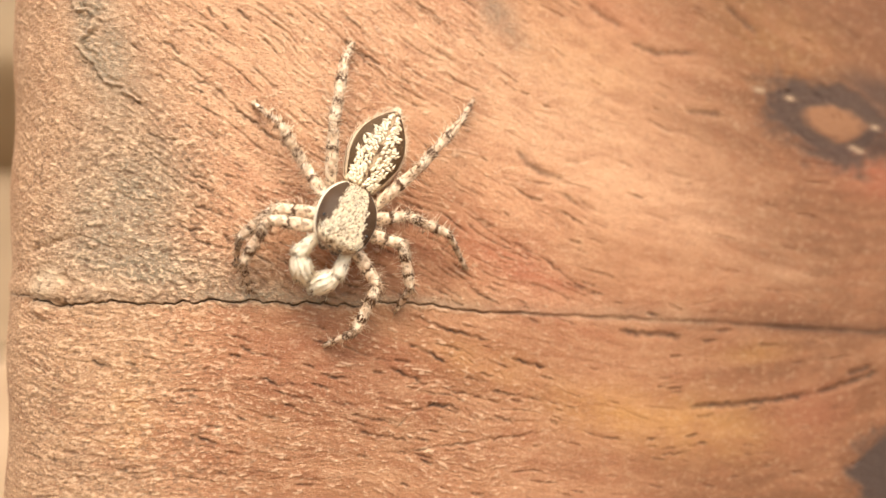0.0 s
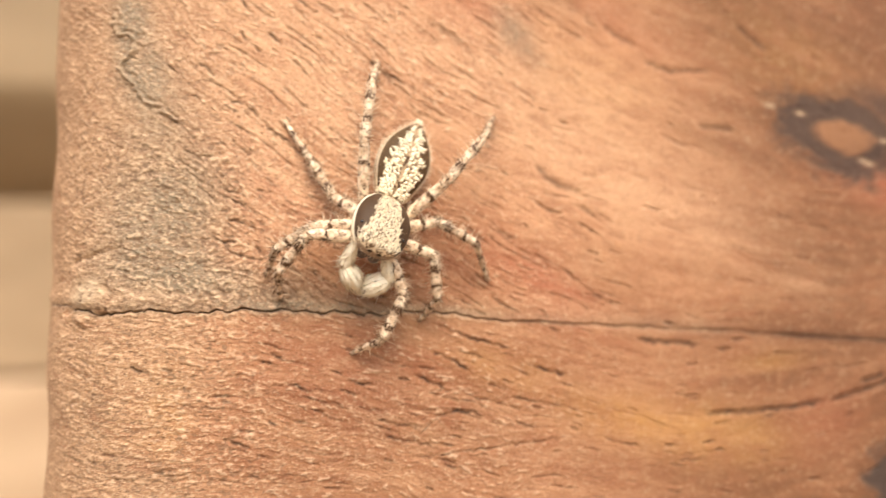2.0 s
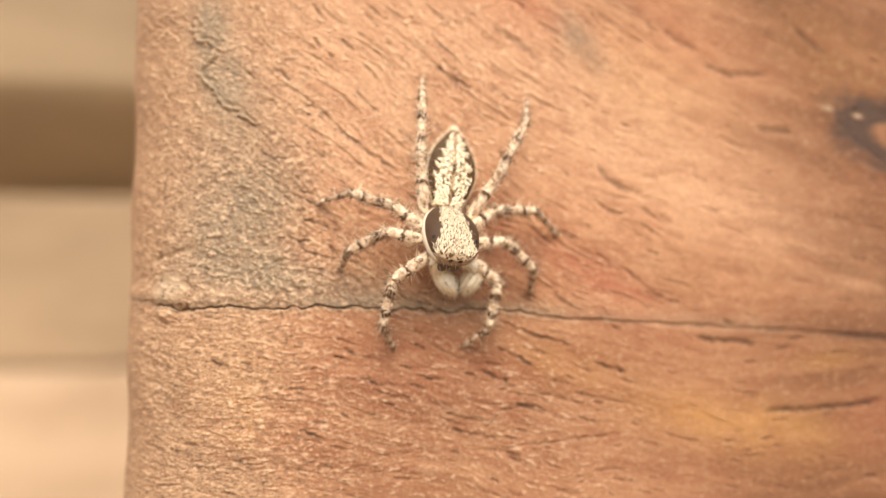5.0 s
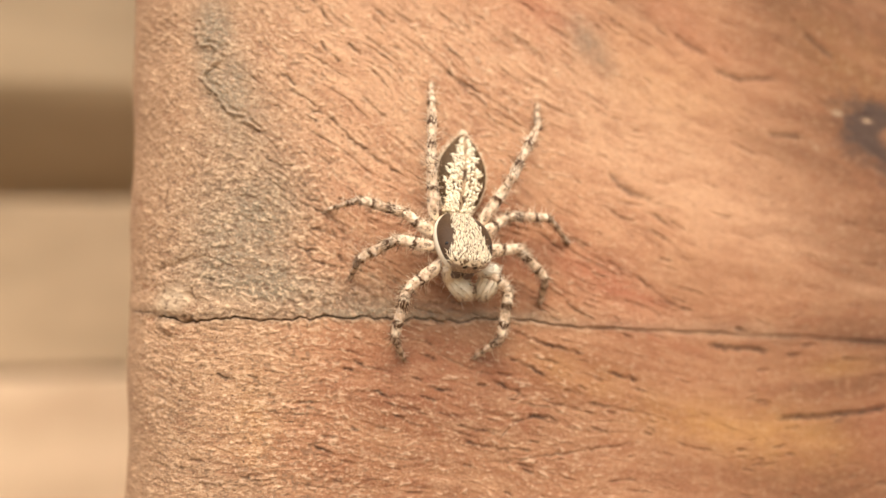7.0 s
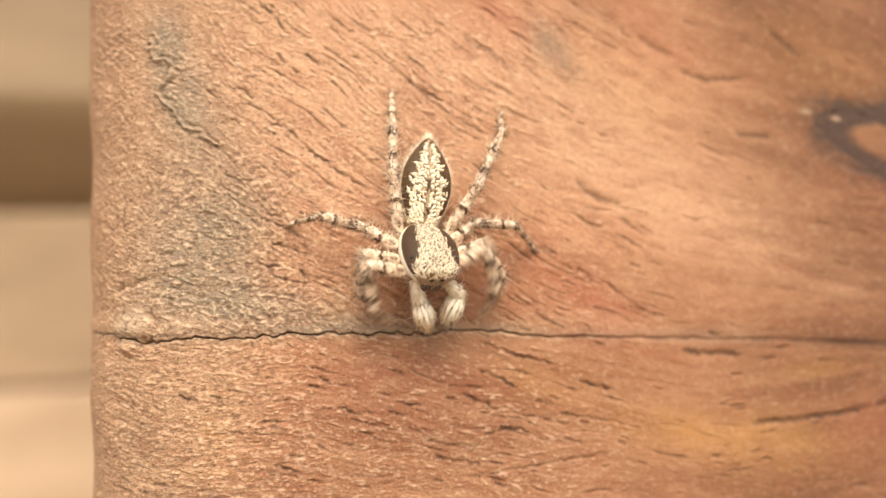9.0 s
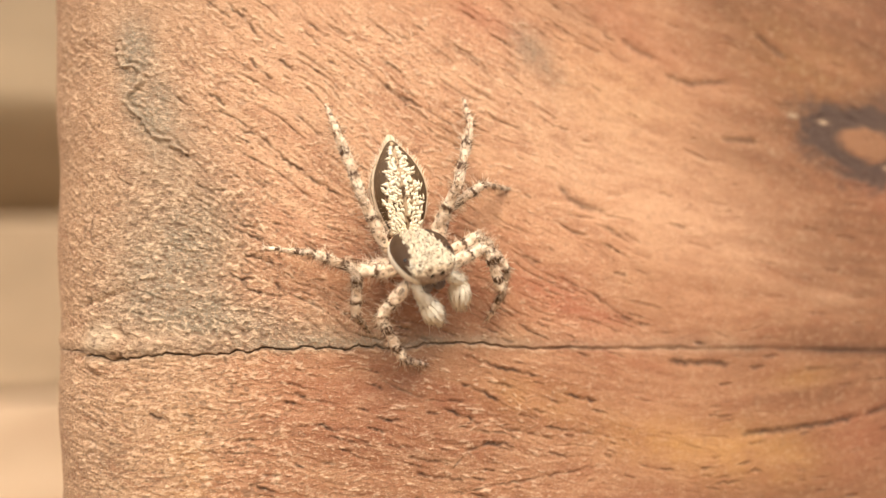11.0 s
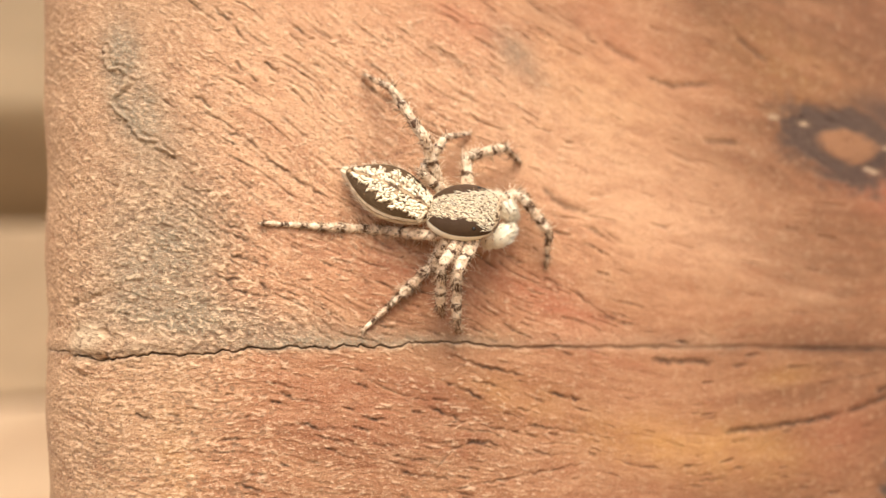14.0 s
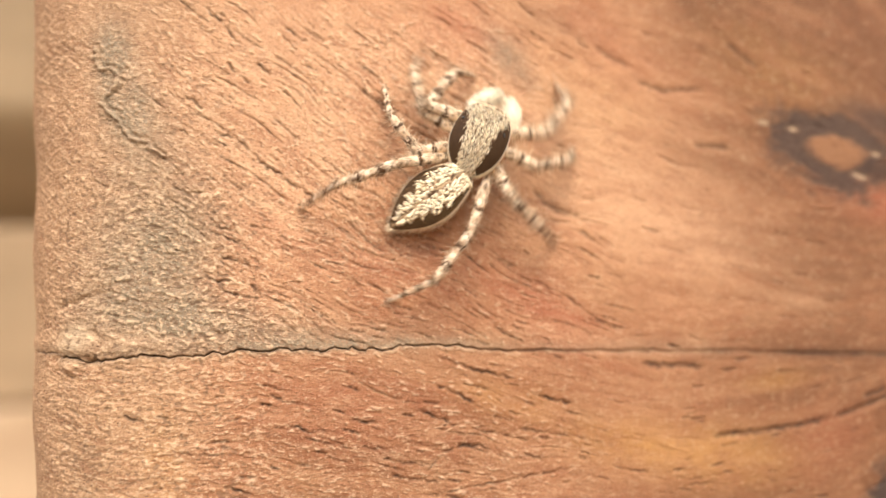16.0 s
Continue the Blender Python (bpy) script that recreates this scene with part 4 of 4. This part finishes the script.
PALP_OBJECTS = {}
for i, key in enumerate(("R", "L")):
    palp = leg_segment("palp", 1.25, (0.22, 0.30, 0.33, 0.33), PALE, spider, 60, 320, 400 + i, "short whitish hairy feeler", PALE)
    tip = leg_segment("palp_tip", 1.45, (0.34, 0.50, 0.54, 0.47, 0.28), PALE, palp, 40, 620, 410 + i, "swollen white hairy tip", PALE)
    PALP_OBJECTS[key] = (palp, tip)


# ---- how it moves: places on the face of the wood in millimetres ----
BODY = [
    (0, 2.76, 5.55, 0.86, 1.88, -0.36, -0.95),
    (1, 2.58, 5.76, 0.99, 2.11, 0.19, -0.41),
    (2, 2.64, 5.73, 1.11, 1.97, 0.16, -0.72),
    (2.3, 2.64, 5.73, 1.11, 1.97, 0.16, -0.72),
    (2.37, 1.21, 5.51, 0.65, 1.59, 0.82, -1.11),
    (2.5, 1.21, 5.51, 0.65, 1.59, 0.82, -1.11),
    (3.5, 1.04, 5.93, 0.62, 1.58, 0.81, -1.18),
    (4.7, 1.10, 5.83, 0.48, 1.48, 0.48, -1.19),
    (6.8, 1.00, 5.70, 0.41, 1.57, 0.51, -1.06),
    (8, 1.12, 5.80, 0.39, 1.60, 0.48, -0.91),
    (8.5, 0.90, 6.07, 0.25, 1.53, 0.48, -1.09),
    (9, 1.11, 6.15, 0.49, 1.62, 0.69, -1.04),
    (9.25, 1.11, 6.15, 0.49, 1.62, 0.69, -1.04),
    (9.4, 0.64, 6.27, 0.70, 1.60, 1.25, -1.04),
    (9.5, 0.64, 6.27, 0.70, 1.60, 1.25, -1.04),
    (10.2, 0.63, 6.24, 0.75, 1.52, 1.41, -0.89),
    (12.3, -0.44, 6.44, 0.76, 2.07, 1.85, 0.64),
    (13, -0.49, 6.47, 1.06, 1.78, 2.09, 0.09),
    (13.3, -0.17, 6.42, 1.32, 1.85, 2.51, -0.77),
    (13.55, 0.05, 6.39, 1.55, 1.95, 2.70, -0.56),
    (13.6, -0.34, 6.06, 1.71, 2.05, 3.34, -0.07),
    (13.7, -1.24, 5.28, 2.08, 2.28, 4.85, 1.08),
    (13.8, -1.19, 5.14, 2.45, 2.60, 5.42, 1.85),
    (13.9, -1.16, 5.06, 2.65, 2.78, 5.73, 2.27),
    (14.08, -1.16, 5.06, 2.65, 2.78, 5.73, 2.27),
    (14.2, -0.71, 4.32, 3.58, 3.22, 7.32, 3.37),
    (14.5, -0.20, 3.80, 3.95, 3.56, 7.54, 3.58),
    (14.7, -0.09, 3.44, 4.22, 3.76, 7.64, 4.19),
    (15, 0.18, 2.58, 4.42, 4.08, 7.36, 6.48),
    (15.4, 0.15, 2.56, 4.36, 4.09, 7.38, 6.46),
    (15.83, -0.09, 2.14, 3.98, 3.87, 6.86, 6.12),
    (16, 1.31, 2.21, 5.00, 4.70, 6.54, 7.86),
]
RI = [(1, -4.23, -2.95), (2.3, -4.23, -2.95), (2.37, -2.14, -5.60), (7, -2.13, -5.62), (8.27, -2.13, -5.62), (8.42, -1.53, -2.90), (9, -1.06, -3.21), (9.25, -1.06, -3.21), (9.4, 1.40, -4.83), (10.2, 1.50, -4.70), (12.3, 1.85, -4.56), (13.3, 2.17, -5.38), (13.56, 2.17, -5.38), (13.7, 2.87, -4.19), (13.9, 4.28, -3.14), (14.08, 4.28, -3.14), (14.2, 7.04, -1.26), (14.5, 9.05, 0.81), (14.7, 9.95, 2.67), (15, 10.96, 4.94), (15.83, 11.17, 4.45), (16, 10.89, 9.78)]
RII = [(1, -4.90, -1.70), (2.3, -4.90, -1.70), (2.37, -4.90, -1.65), (7, -4.81, -1.47), (8.27, -4.81, -1.47), (8.42, -2.37, -2.30), (9, -1.88, -2.32), (9.25, -1.88, -2.32), (9.4, -1.57, -2.85), (10.2, -1.54, -2.51), (12.3, -0.50, -3.29), (13.3, -0.44, -4.25), (13.56, -0.44, -4.25), (13.7, 1.65, -2.42), (13.9, 3.45, -2.24), (14.08, 3.45, -2.24), (14.2, 5.53, -1.34), (14.5, 7.57, -0.63), (14.7, 7.78, -0.56), (15, 11.13, 2.74), (15.83, 11.01, 2.16), (16, 11.46, 6.25)]
RIII = [(1, -4.03, 6.11), (2.3, -4.03, 6.11), (2.37, -5.98, 1.95), (7, -5.94, 2.00), (9, -5.94, 2.00), (10.2, -6.05, 1.80), (12.3, -5.43, 0.56), (13.3, -4.93, 0.21), (13.56, -4.93, 0.21), (13.7, -1.27, -3.11), (13.9, -0.73, -3.00), (14.08, -0.73, -3.00), (14.2, 2.26, -2.91), (14.5, 2.42, -2.88), (14.7, 5.60, -2.38), (15, 6.71, -1.59), (15.83, 6.54, -2.14), (16, 10.15, 1.32)]
RIV = [(1, 0.71, 9.36), (2.3, 0.71, 9.36), (2.37, -0.49, 8.79), (7, -0.55, 8.80), (9.25, -0.55, 8.80), (9.4, -2.38, 8.36), (10.2, -2.33, 8.36), (12.3, -3.25, 7.84), (13.3, -3.45, 7.68), (13.56, -3.45, 7.68), (13.7, -4.68, 4.56), (13.9, -5.52, 2.65), (14.08, -5.52, 2.65), (14.2, -3.42, 1.01), (14.5, -1.65, 0.56), (14.7, -2.01, 0.22), (15, -1.26, -0.82), (15.83, -1.53, -1.22), (16, 1.14, -1.42)]
LI = [(1, -0.63, -5.66), (2.3, -0.63, -5.66), (2.37, 1.64, -5.55), (7, 1.59, -5.62), (8, 1.59, -5.62), (8.15, 2.70, -3.15), (9, 3.50, -2.97), (9.25, 3.50, -2.97), (9.4, 4.60, -2.99), (10.2, 4.70, -2.92), (12.3, 5.06, -1.89), (13.3, 6.72, -2.46), (13.56, 6.72, -2.46), (13.7, 8.15, -0.98), (13.9, 9.11, -0.02), (14.08, 9.11, -0.02), (14.2, 9.18, 0.73), (14.5, 8.67, 4.74), (14.7, 8.42, 7.41), (15, 8.49, 8.27), (15.83, 8.05, 7.68), (16, 6.18, 10.33)]
LII = [(1, 2.81, -4.06), (2.3, 2.81, -4.06), (2.37, 5.39, -2.71), (7, 5.15, -2.82), (8, 5.15, -2.82), (8.15, 3.64, -2.01), (9, 4.29, -2.12), (9.25, 4.29, -2.12), (9.4, 4.97, -2.78), (10.2, 4.96, -2.57), (12.3, 6.79, 0.36), (13.3, 6.67, 0.93), (13.56, 6.67, 0.93), (13.7, 7.84, 1.41), (13.9, 8.02, 5.48), (14.08, 8.02, 5.48), (14.2, 7.83, 5.43), (14.5, 7.81, 5.97), (14.7, 7.56, 8.63), (15, 6.97, 8.93), (15.83, 6.54, 8.43), (16, 3.33, 11.19)]
LIII = [(1, 6.35, -1.88), (2.3, 6.35, -1.88), (2.37, 6.76, 0.47), (7, 6.73, 0.40), (9.25, 6.73, 0.40), (9.4, 6.39, 4.01), (10.2, 6.29, 4.05), (12.3, 6.47, 4.01), (13.3, 6.43, 4.89), (13.56, 6.43, 4.89), (13.7, 4.65, 7.01), (13.9, 5.35, 7.02), (14.08, 5.35, 7.02), (14.2, 4.36, 10.14), (14.5, 4.40, 10.06), (14.7, 4.64, 9.98), (15, 1.50, 9.58), (15.83, 1.17, 9.28), (16, 1.48, 9.56)]
LIV = [(1, 6.88, 6.66), (2.3, 6.88, 6.66), (2.37, 5.27, 7.66), (7, 5.25, 7.79), (9, 5.25, 7.79), (10.2, 5.30, 7.82), (12.3, 2.42, 9.61), (13.3, 2.33, 9.56), (13.56, 2.33, 9.56), (13.7, -0.12, 9.55), (13.9, 0.08, 10.10), (14.08, 0.08, 10.10), (14.2, 0.05, 9.88), (14.5, 0.15, 9.86), (14.7, -2.75, 7.11), (15, -2.93, 7.00), (15.83, -3.34, 6.68), (16, -3.03, 3.39)]
PALP_R = [(0, -1.58, -2.57, -2.17, -1.24, 2.5), (0.5, -2.09, -2.32, -2.48, -1.20, 2.5), (1, -0.90, -1.86, -1.19, -0.51, 2.5), (1.5, -0.58, -1.96, -1.33, -0.40, 2.5), (2, -0.43, -2.50, -1.44, -0.89, 2.5), (2.3, -0.43, -2.50, -1.44, -0.89, 2.5), (2.37, 1.21, -3.22, -0.39, -1.44, 2.5), (2.5, 1.21, -3.22, -0.39, -1.44, 2.5), (3, 1.13, -3.14, -0.38, -1.51, 2.5), (3.5, 0.24, -2.80, -0.71, -1.33, 2.5), (4, 1.04, -2.82, -0.23, -1.37, 2.5), (4.5, 0.82, -2.85, -0.30, -1.40, 2.5), (7, 1.04, -2.45, -0.52, -1.16, 2.5), (7.5, 0.10, -3.64, -0.53, -1.92, 2.5), (8, 0.42, -3.82, -0.48, -1.94, 2.5), (8.5, -0.25, -3.60, -0.84, -1.61, 2.5), (9, 0.67, -3.58, -0.06, -1.67, 2.5), (9.5, 2.41, -3.13, 0.96, -1.40, 2.5), (10, 1.73, -3.60, 0.47, -1.89, 2.5), (12.5, 3.35, -1.76, 1.32, -0.56, 2.5), (13, 2.64, -2.65, 1.47, -1.16, 2.5), (13.5, 3.80, -2.78, 2.29, -1.51, 2.5), (13.62, 4.26, -1.15, 3.27, -0.98, 1.5), (13.72, 5.84, 0.18, 4.87, -0.03, 1.5), (13.9, 6.96, 1.76, 6.08, 1.30, 1.5), (14.08, 6.96, 1.76, 6.08, 1.30, 1.5), (14.2, 7.94, 3.16, 7.26, 2.21, 0.9), (14.5, 8.23, 3.14, 7.42, 2.18, 0.9), (14.7, 9.05, 4.41, 8.56, 3.59, 0.9), (15, 8.42, 6.17, 8.18, 4.98, 0.9), (15.3, 8.17, 6.01, 8.00, 4.72, 0.9), (15.83, 8.15, 5.64, 8.02, 4.39, 0.9), (16, 7.63, 8.39, 7.95, 7.21, 0.9)]
PALP_L = [(0, -1.37, -2.89, 0.27, -1.97, 2.5), (0.5, -1.02, -3.04, 0.25, -2.30, 2.5), (1, -0.55, -2.50, 0.72, -1.07, 2.5), (1.5, -0.50, -2.32, 1.05, -1.16, 2.5), (2, -0.29, -2.55, 0.95, -1.31, 2.5), (2.3, -0.29, -2.55, 0.95, -1.31, 2.5), (2.37, 1.56, -3.23, 2.79, -1.42, 2.5), (2.5, 1.56, -3.23, 2.79, -1.42, 2.5), (3, 1.43, -3.43, 2.50, -1.63, 2.5), (3.5, 0.91, -1.71, 2.35, -1.00, 2.5), (4, 1.28, -2.76, 2.15, -1.06, 2.5), (4.5, 1.27, -2.79, 1.93, -1.24, 2.5), (7, 1.63, -2.51, 2.12, -1.03, 2.5), (7.5, 2.15, -3.55, 1.95, -1.26, 2.5), (8, 2.80, -3.17, 2.21, -1.15, 2.5), (8.5, 1.50, -3.23, 2.62, -0.99, 2.5), (9, 1.56, -3.14, 2.25, -1.33, 2.5), (9.5, 3.46, -2.47, 2.70, -0.63, 2.5), (10, 2.93, -2.14, 2.89, -0.49, 2.5), (12.5, 3.81, -1.50, 3.79, 0.46, 2.5), (13, 4.06, -2.10, 3.95, 0.01, 2.5), (13.5, 4.42, -2.15, 4.66, -0.33, 2.5), (13.62, 4.70, -0.73, 4.58, 0.26, 1.5), (13.72, 6.09, 0.73, 5.61, 1.61, 1.5), (13.9, 7.06, 2.35, 6.37, 3.08, 1.5), (14.08, 7.06, 2.35, 6.37, 3.08, 1.5), (14.2, 7.96, 3.41, 7.20, 4.14, 0.9), (14.5, 8.11, 3.68, 7.14, 4.65, 0.9), (14.7, 8.92, 4.84, 7.83, 5.38, 0.9), (15, 8.17, 6.46, 7.12, 6.76, 0.9), (15.3, 7.89, 6.27, 6.67, 6.79, 0.9), (15.83, 7.66, 6.00, 6.70, 6.53, 0.9), (16, 7.10, 8.75, 5.76, 8.37, 0.9)]
FEET = {"RI": RI, "RII": RII, "RIII": RIII, "RIV": RIV, "LI": LI, "LII": LII, "LIII": LIII, "LIV": LIV}
HIGH = 1.8


def glide(table, t):
    """Values of a table at t, and the fraction of the way between its rows."""
    if t <= table[0][0]:
        return np.array(table[0][1:]), 0.0, 0.0
    for a, b in zip(table, table[1:]):
        if t <= b[0] + 1e-6:
            f = (t - a[0]) / (b[0] - a[0])
            va, vb = np.array(a[1:]), np.array(b[1:])
            return va + (vb - va) * f, f, float(np.hypot(*(vb - va)[:2]))
    return np.array(table[-1][1:]), 1.0, 0.0


def frame_of(origin, ahead, up):
    y = Vector(ahead).normalized()
    x = y.cross(Vector(up)).normalized()
    z = x.cross(y)
    m = Matrix((x, y, z)).transposed().to_4x4()
    m.translation = origin
    return m


def on_wood(u, v, h):
    return Vector((u, -h, v))


OUT = Vector((0, -1, 0))


def body_frames(t):
    au, av, pu, pv, cu, cv = glide(BODY, t)[0]
    p = on_wood(pu, pv, HIGH)
    back = Vector((pu - au, 0, pv - av))
    tail = math.acos(min(1.0, back.length / 4.6))
    tail = min(tail, radians(14))
    root = frame_of(p, back.normalized() * math.cos(tail) + OUT * math.sin(tail), OUT)
    fore = Vector((cu - pu, 0, cv - pv))
    rise = radians(12)
    while rise < radians(50) and 3.45 * math.cos(rise) - 0.62 * math.sin(rise) > fore.length:
        rise += radians(0.5)
    head = frame_of(p, fore.normalized() * math.cos(rise) + OUT * math.sin(rise), OUT)
    # it leans a little, so that its right flank shows, and more while it faces sideways
    lean = float(np.interp(t, [13.55, 13.9, 14.6, 15.83, 16.0], [0, 5, 7, 6, 2]))
    return root @ pose(0, 0, 0, 0, -5 - lean, 0), head @ pose(0, 0, 0, 0, -11 - lean, 0)


def two_bones(a, b, l1, l2, up):
    """The joint between a and b that bends towards up."""
    d = b - a
    dist = min(max(d.length, abs(l1 - l2) + 0.05), (l1 + l2) * 0.999)
    way = d.normalized()
    x = (l1 * l1 - l2 * l2 + dist * dist) / (2 * dist)
    h = math.sqrt(max(l1 * l1 - x * x, 0))
    side = (up - way * up.dot(way)).normalized()
    return a + way * x + side * h, a + way * dist


def leg_joints(hip, foot, lengths, up):
    l1, l2, l3 = lengths
    d = foot - hip
    flat = d - up * d.dot(up)
    flat.normalize()
    low, hi = radians(-40), radians(80)
    for _ in range(24):
        e = (low + hi) / 2
        knee = hip + (flat * math.cos(e) + up * math.sin(e)) * l1
        if (foot - knee).length > 0.91 * (l2 + l3):
            hi = e
        else:
            low = e
    knee = hip + (flat * math.cos(low) + up * math.sin(low)) * l1
    ankle, end = two_bones(knee, foot, l2, l3, (up + OUT).normalized())
    return knee, ankle, end


def metres(m):
    out = m.copy()
    out.translation = m.translation * MM
    return out


def motions():
    times = sorted({round(k * 0.25, 2) for k in range(65)} | {round(13.4 + k * 0.1, 2) for k in range(27)} | {round(8.1 + k / 30, 3) for k in range(37)} | {round(r[0], 2) for table in (BODY, PALP_R, *FEET.values()) for r in table})
    tracks = {}
    for t in times:
        root, head = body_frames(t)
        inv = root.inverted()
        place = metres(root)
        place.translation.z += HEIGHT
        tracks.setdefault(spider, []).append((t, place))
        tracks.setdefault(carapace, []).append((t, metres(inv @ head)))
        ahead = head.to_3x3() @ Vector((0, 1, 0))
        for key, (leg, tibia, foot) in LEG_OBJECTS.items():
            hip_at, lengths, thick = LEGS[key]
            (u, v), part_way, moved = glide(FEET[key], t)
            lift = 0.7 * math.sin(math.pi * part_way) if moved > 0.8 else 0.0
            if key in ("RI", "LI"):
                # it rubs its front legs together, quick and off the wood
                start = 8.35 if key == "RI" else 8.1
                rub = float(np.interp(t, [start, start + 0.08, 9.2, 9.3], [0, 1, 1, 0]))
                swing = math.sin(2 * math.pi * 6 * (t - 8.5))
                u, v, lift = u + 0.50 * rub * swing, v + 0.30 * rub * swing, lift + rub * (0.7 + 0.3 * swing)
            end = on_wood(u, v, 0.12 + lift)
            hip = head @ Vector(hip_at)
            sideways = head.to_3x3() @ Vector((1 if key[0] == "R" else -1, 0, 0))
            reach = (end - hip).normalized()
            bulge = sideways * 0.55 - ahead * (0.7 if key.endswith("III") else 0.42)
            if key.endswith("IV"):
                # the hind knees swing out as the body turns
                bulge = sideways * (float(np.interp(t, [14.1, 14.6], [0.10, 1.0])) if key == "RIV" else float(np.interp(t, [14.4, 14.7, 15.83, 16.0], [0.10, -0.35, -0.35, 0.10])))
            up = OUT + (bulge - reach * bulge.dot(reach)) * 2.2
            up = up.normalized()
            knee, ankle, end = leg_joints(hip, end, lengths, up)
            m1, m2, m3 = frame_of(hip, knee - hip, OUT), frame_of(knee, ankle - knee, OUT), frame_of(ankle, end - ankle, OUT)
            back = m1.inverted()
            tracks.setdefault(leg, []).append((t, metres(inv @ m1)))
            tracks.setdefault(tibia, []).append((t, metres(back @ m2)))
            tracks.setdefault(foot, []).append((t, metres(back @ m3)))
        for key, table in (("R", PALP_R), ("L", PALP_L)):
            u, v, ku, kv, kh = glide(table, t)[0]
            side = 1 if key == "R" else -1
            base = head @ Vector((side * 0.82, 3.05, -0.35))
            knee, end = two_bones(base, on_wood(u, v, 1.7), 1.25, 1.45, on_wood(ku, kv, kh) - base)
            m1, m2 = frame_of(base, knee - base, OUT), frame_of(knee, end - knee, OUT)
            palp, tip = PALP_OBJECTS[key]
            tracks.setdefault(palp, []).append((t, metres(inv @ m1)))
            tracks.setdefault(tip, []).append((t, metres(m1.inverted() @ m2)))
    for ob, keyed in tracks.items():
        walk(ob, keyed)


motions()
